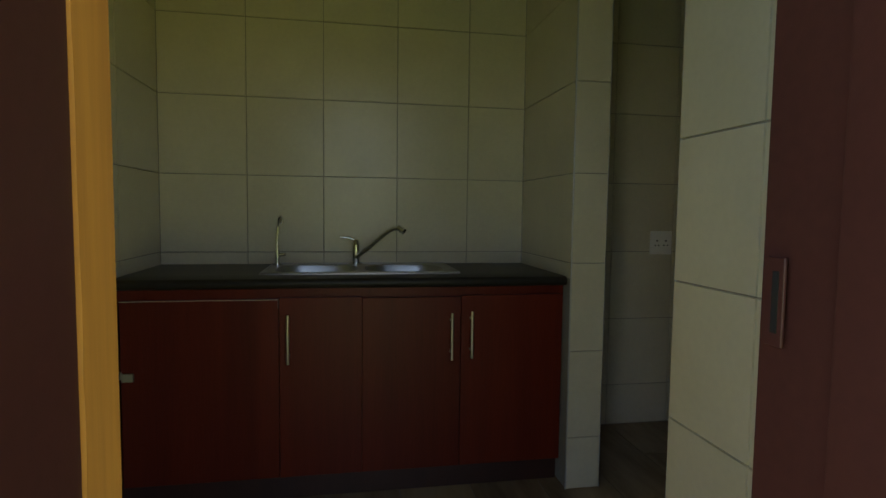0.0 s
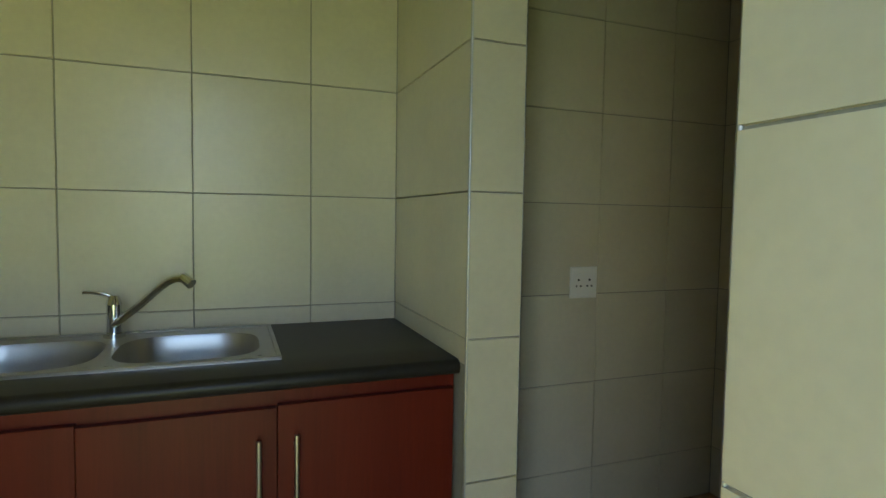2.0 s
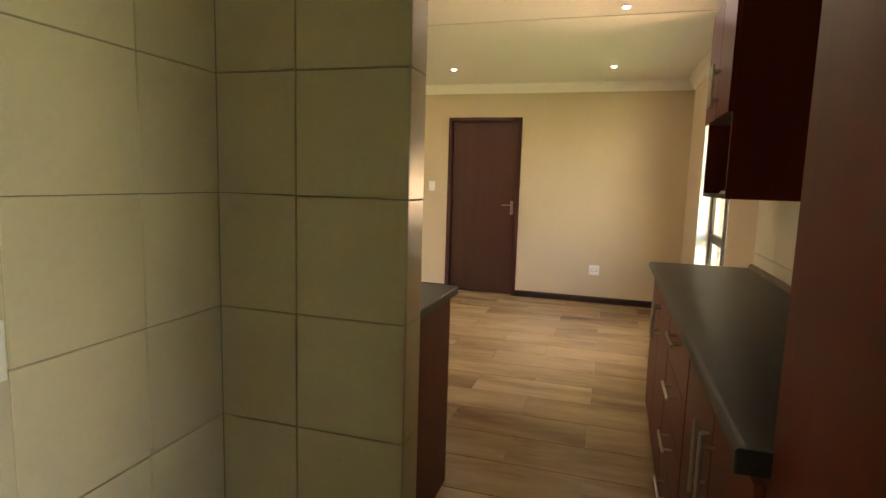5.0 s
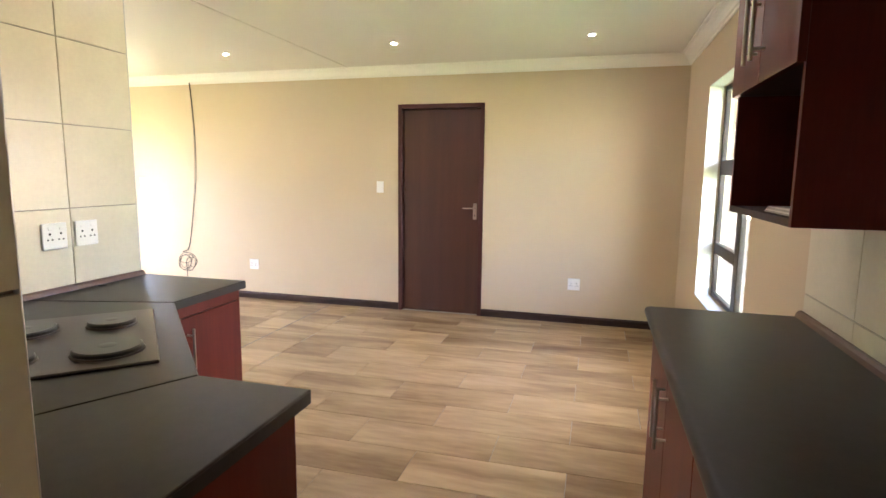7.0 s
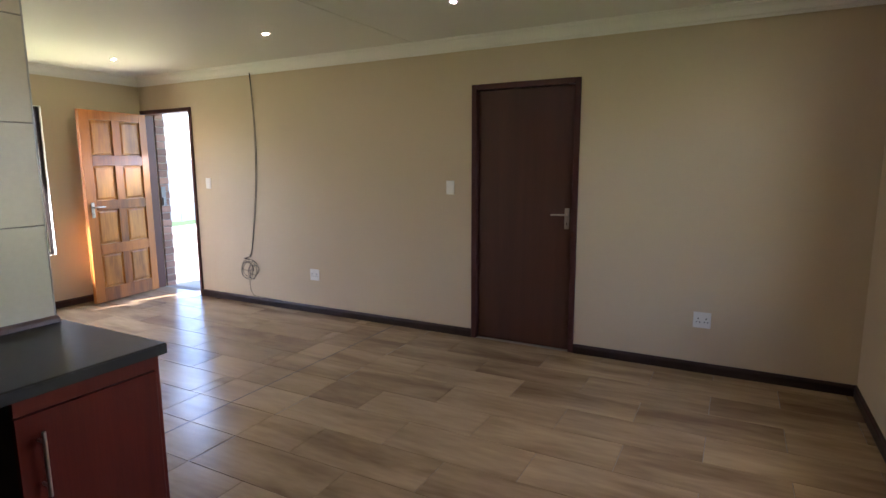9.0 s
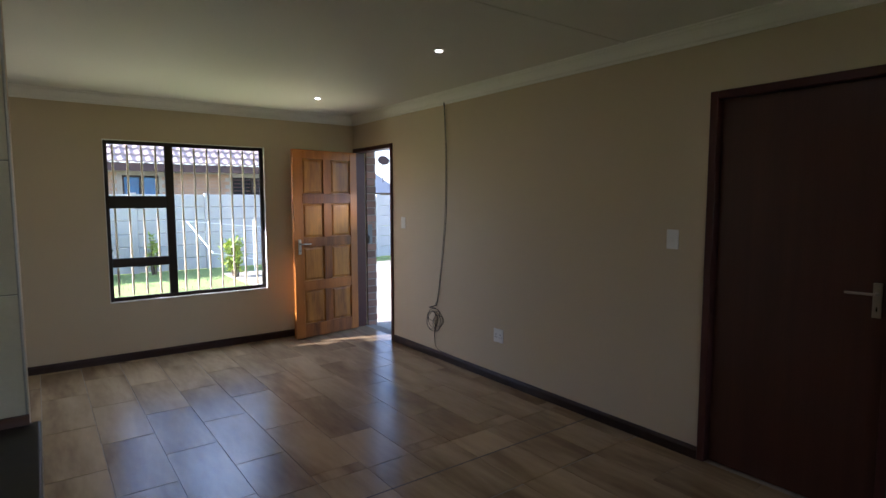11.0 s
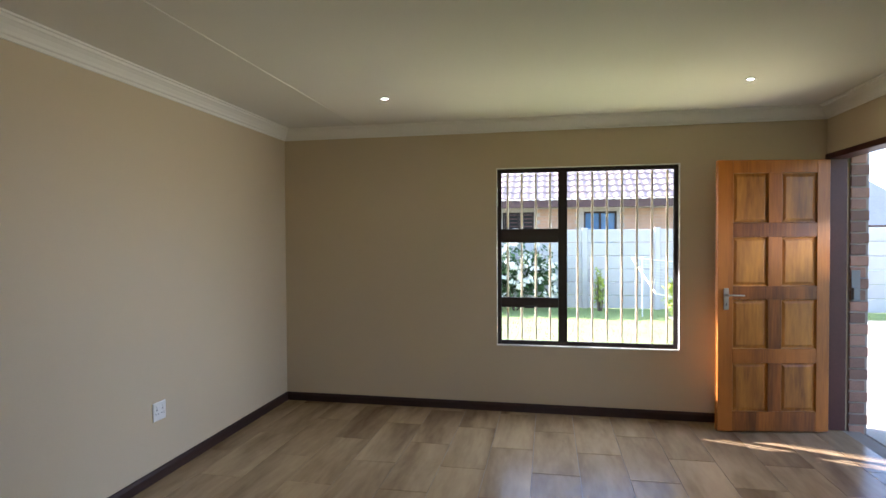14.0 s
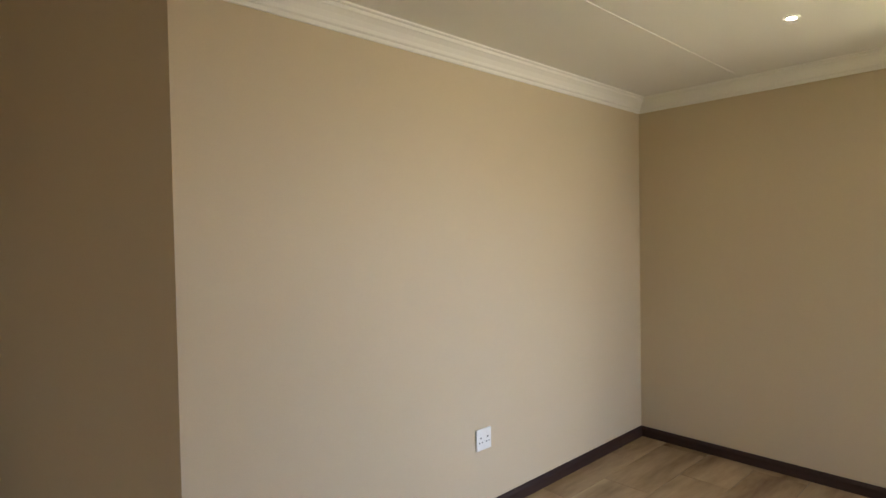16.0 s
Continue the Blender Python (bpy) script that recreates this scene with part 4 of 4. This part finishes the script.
HOUSE_BRICK = material("brown_beige_brick", (0.42, 0.26, 0.17), 0.8, vary=0.3, scale=3, fine=60, bump=0.25)
MORTAR = material("mortar", (0.38, 0.34, 0.29), 0.9, vary=0.15, scale=10, fine=120, bump=0.2)
ROOF_TILE = material("terracotta_roof_tile", (0.42, 0.315, 0.275), 0.75, vary=0.3, scale=1.5, fine=40, bump=0.2)
FASCIA = material("brown_fascia", (0.075, 0.035, 0.03), 0.5)
BLUE_GLASS = material("blue_window_glass", (0.05, 0.16, 0.34), 0.15, vary=0.2)
LEAF = material("leaf_green", (0.055, 0.115, 0.03), 0.6, vary=0.4, scale=20)
LIME = material("lime_leaf", (0.36, 0.44, 0.07), 0.6, vary=0.3, scale=20)
PETAL = material("white_petal", (0.80, 0.80, 0.74), 0.7, vary=0.05)
BARK = material("bark", (0.12, 0.08, 0.05), 0.9, vary=0.3, scale=20)
WHITE_STEEL = material("white_painted_steel", (0.75, 0.75, 0.73), 0.4, vary=0.05)
GZ = -0.13

structure("ground", boxes_bm([(-60, -40, GZ - 0.2, 90, 90, GZ)]), LAWN, "sunny lawn round the house", "ground")
structure("pavement", boxes_bm([(7.99, 6.3, GZ, 15.5, 15.0, GZ + 0.02)]), PAVING, "pale bare ground outside the front door", "ground")
structure("step", boxes_bm([(7.99, 7.0, GZ, 8.6, 8.4, -0.02)], 0.01), PAVING, "concrete doorstep", "step")

WALL_Y = 16.2
pw = thing("garden_wall", (6.46, WALL_Y, GZ), "pale precast concrete panel wall at the end of the lawn", "wall")
post_me = mesh_of("post", boxes_bm([(-0.06, -0.06, 0, 0.06, 0.06, 1.80)], 0.01), PRECAST)
slab_me = mesh_of("panel", boxes_bm([(-0.71, -0.022, 0.0, 0.71, 0.022, 0.286)], 0.012), PRECAST)
for k in range(-9, 14):
    p = new("post", post_me)
    p.parent, p.location = pw, (1.54 * k, 0, 0)
    for j in range(6):
        s = new("panel", slab_me)
        s.parent, s.location = pw, (1.54 * k + 0.77, 0, 0.01 + 0.294 * j)

# neighbour's house
HY = 19.6
nh = thing("neighbour_house", (8, HY, GZ), "brown face-brick house with a clay tile roof behind the wall", "house")
wins = [(-3.65, -2.75), (-1.35, -0.45), (1.52, 2.80)]
wb = bmesh.new()
z0, z1, zt = 1.30, 2.32, 2.46
last = -14
for a, c in wins:
    box_bm(last, 0, 0, a, 0.25, zt, 0, wb)
    box_bm(a, 0, 0, c, 0.25, z0, 0, wb)
    box_bm(a, 0, z1, c, 0.25, zt, 0, wb)
    last = c
box_bm(last, 0, 0, 5.0, 0.25, zt, 0, wb)
box_bm(-14, 0.25, 0, 5.0, 8, zt, 0, wb)
part("wall", wb, MORTAR, nh)
for a, c in wins:
    w = part("window", boxes_bm([(a, 0.05, z0, a + 0.05, 0.12, z1), (c - 0.05, 0.05, z0, c, 0.12, z1), (a, 0.05, z1 - 0.05, c, 0.12, z1), (a, 0.05, z0, c, 0.12, z0 + 0.05),
                                 ((a + c) / 2 - 0.025, 0.05, z0, (a + c) / 2 + 0.025, 0.12, z1)]), BRONZE, nh)
    if a == -1.35:
        part("glass", boxes_bm([(a, 0.14, z0, c, 0.15, z1)]), BLUE_GLASS, w)
    else:
        part("glass", boxes_bm([(a, 0.14, z0, c, 0.15, z1)]), DARK_HOLE, w)
        louvres = bmesh.new()
        for k in range(9):
            zz = z0 + 0.06 + 0.108 * k
            box_bm(a + 0.05, 0.09, zz, c - 0.05, 0.11, zz + 0.035, 0, louvres)
        part("louvres", louvres, FASCIA, w, "dark brown louvre slats")
part("fascia", boxes_bm([(-14.3, -0.55, zt - 0.04, 5.3, -0.51, zt + 0.17), (-14.3, -0.51, zt - 0.02, 5.3, 0.0, zt)]), FASCIA, nh, "dark brown fascia board")
rb = bmesh.new()
# curved tile rows up the roof slope
rows_n, cols_n, pitch = 14, 88, math.tan(radians(30))
for r in range(rows_n):
    ya, yb = -0.6 + 0.34 * r, -0.6 + 0.34 * (r + 1) + 0.05
    va, vb = [], []
    for k in range(cols_n * 4 + 1):
        x = -14.3 + 19.6 * k / (cols_n * 4)
        wv = 0.03 * (0.5 + 0.5 * math.cos(math.tau * k / 4))
        va.append(rb.verts.new((x, ya, zt + 0.16 + (ya + 0.6) * pitch + wv + 0.055)))
        vb.append(rb.verts.new((x, yb, zt + 0.16 + (yb + 0.6) * pitch + wv)))
    for k in range(cols_n * 4):
        rb.faces.new((va[k], va[k + 1], vb[k + 1], vb[k]))
    lo = [rb.verts.new((v.co.x, v.co.y, v.co.z - 0.05)) for v in va]
    for k in range(cols_n * 4):
        rb.faces.new((lo[k], lo[k + 1], va[k + 1], va[k]))
part("roof", rb, ROOF_TILE, nh, "wavy clay tile roof")
# brick face of the neighbour's wall in one mesh
fb = bmesh.new()
for r in range(11):
    zb = 1.25 + 0.105 * r
    for k in range(-56, 20):
        xa = 0.245 * k + (0.12 if r % 2 else 0)
        xb = xa + 0.235
        if any(xb > a - 0.01 and xa < c + 0.01 and zb < z1 and zb + 0.095 > z0 for a, c in wins):
            continue
        v = [fb.verts.new(q) for q in ((xa, -0.012, zb), (xb, -0.012, zb), (xb, -0.012, zb + 0.095), (xa, -0.012, zb + 0.095))]
        w = [fb.verts.new((q.co.x, 0.0, q.co.z)) for q in v]
        fb.faces.new(v)
        for j in range(4):
            fb.faces.new((v[j], w[j], w[(j + 1) % 4], v[(j + 1) % 4]))
tagged(part("brick_courses", fb, HOUSE_BRICK, nh, "rows of brown face bricks"), kind="stuff")


def shrub(name, at, size, leaves, leaf_mat, label, flowers=0, seed=1, leaf=0.07):
    """Stems, many small leaves and, if any, clusters of petals, in an uneven outline."""
    rnd = random.Random(seed)
    ob = thing(name, at, label, "shrub")
    sb = bmesh.new()
    tips = []
    for k in range(7):
        a, lean = rnd.uniform(0, 6.28), rnd.uniform(0.15, 0.45)
        tip = Vector((math.cos(a) * lean * size[0], math.sin(a) * lean * size[1], size[2] * rnd.uniform(0.55, 0.95)))
        tips.append(tip)
        cyl_bm((0.04 * math.cos(a), 0.04 * math.sin(a), 0), tip, 0.018, 6, sb, 0.006)
    part("stems", sb, BARK, ob)

    def scatter(n, s, shell):
        bm = bmesh.new()
        for _ in range(n):
            t = rnd.choice(tips)
            d = Vector((rnd.gauss(0, 1), rnd.gauss(0, 1), rnd.gauss(0, 1))).normalized()
            q = Vector((t.x * rnd.uniform(0.3, 1.1), t.y * rnd.uniform(0.3, 1.1), t.z * rnd.uniform(0.35, 1.0)))
            c = q + Vector((d.x * size[0], d.y * size[1], d.z * size[2] * 0.7)) * rnd.uniform(*shell)
            c.z = max(0.04, c.z)
            m = Matrix.Translation(c) @ Euler((rnd.uniform(-1, 1), rnd.uniform(-1, 1), rnd.uniform(0, 6.3))).to_matrix().to_4x4()
            k = s * rnd.uniform(0.6, 1.2)
            v = [bm.verts.new(m @ Vector(p)) for p in ((-k, 0, 0), (0, -k * 0.45, 0.1 * k), (k, 0, 0), (0, k * 0.45, 0.1 * k))]
            bm.faces.new(v)
        return bm
    tagged(part("leaves", scatter(leaves, leaf, (0.02, 0.30)), leaf_mat, ob), kind="stuff")
    if flowers:
        bm = bmesh.new()
        for _ in range(flowers):
            t = rnd.choice(tips)
            d = Vector((rnd.gauss(0, 1), rnd.gauss(0, 1) - 0.7, rnd.gauss(0, 1))).normalized()
            c = Vector((t.x * rnd.uniform(0.4, 1.1), t.y, t.z * rnd.uniform(0.4, 1.0))) + Vector((d.x * size[0], d.y * size[1], d.z * size[2] * 0.7)) * 0.29
            c.z = max(0.08, c.z)
            for _ in range(7):
                m = Matrix.Translation(c + Vector((rnd.gauss(0, 0.03), rnd.gauss(0, 0.03), rnd.gauss(0, 0.03)))) @ Euler((rnd.uniform(-1.5, 1.5), rnd.uniform(-1.5, 1.5), 0)).to_matrix().to_4x4()
                v = [bm.verts.new(m @ Vector(p)) for p in ((-0.05, 0, 0), (0, -0.04, 0.012), (0.05, 0, 0), (0, 0.04, 0.012))]
                bm.faces.new(v)
        tagged(part("flowers", bm, PETAL, ob, "clusters of white flowers"), kind="stuff")
    return ob


shrub("flowering_bush", (4.95, 15.6, GZ), (1.5, 0.7, 1.55), 1700, LEAF, "green bush full of white flowers by the wall", 75, 2)
shrub("flowering_bush", (3.3, 15.7, GZ), (1.4, 0.7, 1.35), 2000, LEAF, "green bush full of white flowers by the wall", 90, 5)
shrub("lime_shrub", (6.75, 15.75, GZ), (0.28, 0.25, 0.95), 260, LIME, "small lime-green shrub by the wall", 0, 7, 0.05)
shrub("lime_shrub", (8.05, 14.2, GZ), (0.5, 0.4, 1.05), 700, LIME, "yellow-green leafy shrub beside the washing line", 0, 8, 0.06)
# grass tufts on the lawn
gb = bmesh.new()
rnd = random.Random(11)
for _ in range(9000):
    x, y = rnd.uniform(-1, 13), rnd.uniform(9.0, 16.1)
    a, h = rnd.uniform(0, 6.28), rnd.uniform(0.02, 0.06)
    dx, dy = 0.006 * math.cos(a), 0.006 * math.sin(a)
    bxx, byy = rnd.gauss(0, 0.02), rnd.gauss(0, 0.02)
    gb.faces.new([gb.verts.new(v) for v in ((x - dx, y - dy, GZ - 0.005), (x + dx, y + dy, GZ - 0.005), (x + bxx, y + byy, GZ + h))])
single("grass", gb, LAWN, (0, 0, 0), "short sunlit lawn grass", "grass", kind="stuff")
# folding washing line: a tilted white frame with many parallel wires
wl_ = thing("washing_line", (8.1, 14.5, GZ), "white steel folding washing line on the lawn", "washing line")
for px in (-0.6, 0.6):
    part("post", cyl_bm((px, 0.5, 0), (px, 0.5, 1.2), 0.014, 10), WHITE_STEEL, wl_, "", True)
corners = [(-0.8, 0.5, 1.18), (0.8, 0.5, 1.02), (0.55, -0.35, 0.34), (-0.5, -0.35, 0.55)]
for a, c in zip(corners, corners[1:] + corners[:1]):
    part("frame_bar", cyl_bm(a, c, 0.012, 8), WHITE_STEEL, wl_, "", True)
for k in range(1, 12):
    u = k / 12
    a, c = Vector(corners[0]).lerp(Vector(corners[3]), u), Vector(corners[1]).lerp(Vector(corners[2]), u)
    part("wire", tube_bm([a, c], 0.0035, 5), WHITE_STEEL, wl_)

# grey-roofed house far beyond the garden wall
GREY_ROOF = material("grey_roof_sheet", (0.26, 0.27, 0.29), 0.7, vary=0.15, scale=0.8, fine=12)
gh = thing("grey_roof_house", (22.5, 39.5, GZ), "far house with a steep grey hipped roof", "house")
part("wall", box_bm(-3.0, -3.0, 0, 3.0, 3.0, 2.1), MORTAR, gh)
hip = bmesh.new()
eave = [hip.verts.new((x, y, 2.1)) for x, y in ((-3.5, -3.5), (3.5, -3.5), (3.5, 3.5), (-3.5, 3.5))]
peak = hip.verts.new((0, 0, 5.6))
hip.faces.new(eave[::-1])
for k in range(4):
    hip.faces.new((eave[k], eave[(k + 1) % 4], peak))
part("roof", hip, GREY_ROOF, gh, "steep grey hipped roof")
part("gutter", box_bm(-3.55, -3.6, 2.02, 3.55, -3.5, 2.14), FASCIA, gh)
dish = cyl_bm((2.2, -2.9, 2.9), (2.2, -2.9, 4.3), 0.03, 8)
cyl_bm((2.2, -2.95, 4.3), (2.15, -3.1, 4.42), 0.12, 16, dish, 0.42)
part("satellite_dish", dish, BRONZE, gh, "dark satellite dish on a pole", True)


def brick_face(name, origin, rz, length, height, mat, label, bed_mat=MORTAR, brick=(0.222, 0.073), joint=0.012):
    """A wall face of single bricks in running bond on a mortar bed. Local x along, -y out."""
    bed = new(name, mesh_of(name, boxes_bm([(0, 0.0, 0, length, 0.1, height)]), bed_mat))
    bed.matrix_basis = pose(*origin, 0, 0, rz)
    tagged(bed, label, "wall", "", "structure")
    cache = {}
    r = 0
    z = joint
    while z + brick[1] < height + 0.001:
        x = 0.0 if r % 2 == 0 else -(brick[0] + joint) / 2
        while x < length - 0.02:
            a, c = max(0.0, x), min(length, x + brick[0])
            key = round(c - a, 3)
            if c - a > 0.03:
                if key not in cache:
                    w = c - a
                    cache[key] = mesh_of("brick", box_bm(0, -0.012, 0, w, 0.0, brick[1], 0.004), mat)
                b = new("brick", cache[key])
                b.parent, b.location = bed, (a, 0, z)
            x += brick[0] + joint
        z += brick[1] + joint
        r += 1
    return bed


# brick reveal beside the front door, and the wing outside the kitchen window
brick_face("wall_brick_reveal", (7.875, FD1 - 0.012, GZ), 0, 0.125, 2.3, BRICK, "red face-brick reveal outside the front door", PALE_MORTAR)
LOCK_GREY = material("dull_grey_steel", (0.16, 0.155, 0.15), 0.5, vary=0.1)
gl = thing("gate_lock_plate", (7.905, FD1 - 0.026, 1.08), "grey steel gate lock keep screwed to the bricks", "lock keep")
part("plate", box_bm(-0.025, -0.006, -0.10, 0.035, 0.0, 0.13, 0.002), LOCK_GREY, gl)
part("bolt_box", box_bm(-0.02, -0.03, -0.09, 0.01, -0.006, 0.0, 0.003), LOCK_GREY, gl)
brick_face("wall_brick_wing", (8.1, 0.95, GZ), -90, 2.6, 2.75, PALE_BRICK, "sunlit pale face-brick wing outside the kitchen window", PALE_MORTAR)
structure("wall_wing_top", boxes_bm([(8.1, -1.65, GZ + 2.75, 8.4, 0.95, 3.0)]), FASCIA, "brown fascia over the brick wing", "fascia")


# ---- wall tiles and floor tiles ----
tile_mesh = {}


def tile(parent, x, z, w, h, mat, th=0.006, key="wall"):
    """One tile on a wall: local x along, -y out."""
    k = (key, round(w, 4), round(h, 4))
    if k not in tile_mesh:
        g, e = 0.0017, 0.001
        bm = bmesh.new()
        a = [bm.verts.new(v) for v in ((g, 0, g), (w - g, 0, g), (w - g, 0, h - g), (g, 0, h - g))]
        b = [bm.verts.new(v) for v in ((g + e, -th, g + e), (w - g - e, -th, g + e), (w - g - e, -th, h - g - e), (g + e, -th, h - g - e))]
        bm.faces.new(b)
        for j in range(4):
            bm.faces.new((a[j], b[j], b[(j + 1) % 4], a[(j + 1) % 4]))
        tile_mesh[k] = mesh_of("tile", bm, mat)
    ob = new("tile", tile_mesh[k])
    ob.parent = parent
    ob.location = (x, 0, z)
    return ob


def tiled(name, origin, rz, xs, zs, label):
    """A sheet of tiles with joints at xs (along) and zs (up), laid on a thin grout bed."""
    bed = new(name, mesh_of(name, box_bm(xs[0], -0.0005, zs[0], xs[-1], 0.0, zs[-1]), GROUT))
    bed.matrix_basis = pose(*origin, 0, 0, rz)
    tagged(bed, label, "wall tiles", "", "structure")
    for a, c in zip(xs, xs[1:]):
        for u, v in zip(zs, zs[1:]):
            tile(bed, a, u, c - a, v - u, WALL_TILE)


ZS = [0.0] + [0.93 + 0.3575 * k for k in range(-2, 5)] + [CEIL]
ZT = [0.865] + [0.93 + 0.3575 * k for k in range(0, 5)] + [CEIL]
tiled("trim_tiles_sink", (0, SINK_Y + 0.006, 0), 0, [SX0, -0.082, 0.265, 0.613, 0.963, SX1], ZT, "cream wall tiles over the sink")
tiled("trim_tiles_niche", (0, SINK_Y + 0.006, 0), 0, [PIL_X, 1.742, 2.092, 2.442, STUB0], ZS, "cream wall tiles in the fridge niche")
tiled("trim_tiles_recess_left", (SX0 - 0.006, 0, 0), 90, [1.06, 1.30, 1.65, 2.0, 2.352, 2.705, SINK_Y], ZS, "cream wall tiles")
tiled("trim_tiles_recess_right", (SX1 + 0.006, 0, 0), -90, [-SINK_Y, -PIL_Y], ZT, "cream wall tiles beside the sink")
tiled("trim_tiles_divider", (0, PIL_Y + 0.006, 0), 0, [SX1 + 0.002, PIL_X - 0.002], ZS, "narrow cream tiles on the wall end")
tiled("trim_tiles_stub", (STUB0 + 0.006, 0, 0), -90, [-SINK_Y, -2.888, -PIL_Y], ZS, "cream wall tiles in the fridge niche")
tiled("trim_tiles_stub_end", (0, PIL_Y + 0.006, 0), 0, [STUB0 + 0.002, STUB1 - 0.002], ZS, "narrow cream tiles on the wall end")
tiled("trim_tiles_entry", (RW_X + 0.006, 0, 0), -90, [-RW_Y, -1.445, -1.06], [0.0] + [0.263 + 0.3505 * k for k in range(7)] + [CEIL], "cream wall tiles beside the back door")
ZH = [0.89] + [1.245 + 0.358 * k for k in range(0, 4)] + [CEIL]
tiled("trim_tiles_hob", (0, HOB_Y + 0.006, 0), 0, [STUB1, 3.245, 3.60, 3.955, 4.310, HOB_END - 0.002], ZH, "cream wall tiles over the hob")
tiled("trim_tiles_splash", (0, SOUTH + 0.0008, 0), 180, [-4.619, -4.225, -3.865, -3.505, -3.145, -2.785, -2.425, -2.282], [0.92, 1.005, 1.3015], "cream splashback tiles over the worktop")

fl = bpy.data.objects["floor"]
PX, PY = 0.2925, 0.752
XA, YA = 5.262, 6.558


def floor_piece(x0, y0, x1, y1):
    k = ("floor", round(x1 - x0, 3), round(y1 - y0, 3))
    if k not in tile_mesh:
        w, h = x1 - x0, y1 - y0
        g, e = 0.0012, 0.001
        bm = bmesh.new()
        a = [bm.verts.new(v) for v in ((g, g, 0), (w - g, g, 0), (w - g, h - g, 0), (g, h - g, 0))]
        b = [bm.verts.new(v) for v in ((g + e, g + e, 0.008), (w - g - e, g + e, 0.008), (w - g - e, h - g - e, 0.008), (g + e, h - g - e, 0.008))]
        bm.faces.new(b)
        for j in range(4):
            bm.faces.new((a[j], b[j], b[(j + 1) % 4], a[(j + 1) % 4]))
        tile_mesh[k] = mesh_of("plank_tile", bm, FLOOR_TILE)
    ob = new("plank_tile", tile_mesh[k])
    ob.parent, ob.location = fl, (x0, y0, -0.008)


def floor_area(x0, y0, x1, y1):
    i0, i1 = math.floor((x0 - XA) / PX), math.ceil((x1 - XA) / PX)
    for i in range(i0, i1):
        a, c = max(x0, XA + i * PX), min(x1, XA + (i + 1) * PX)
        if c - a < 0.01:
            continue
        off = YA + (0.376 if i % 2 else 0.0)
        j0, j1 = math.floor((y0 - off) / PY), math.ceil((y1 - off) / PY)
        for j in range(j0, j1):
            u, v = max(y0, off + j * PY), min(y1, off + (j + 1) * PY)
            if v - u > 0.01:
                floor_piece(a, u, c, v)


floor_area(LEFT_X, PASS_Y, DOOR_X + 0.1, WIN_Y)
floor_area(2.62, HOB_BACK, DOOR_X, PASS_Y)
floor_area(2.88, SOUTH, DOOR_X, HOB_BACK)
floor_area(SX0, 1.06, 2.88, SINK_Y)
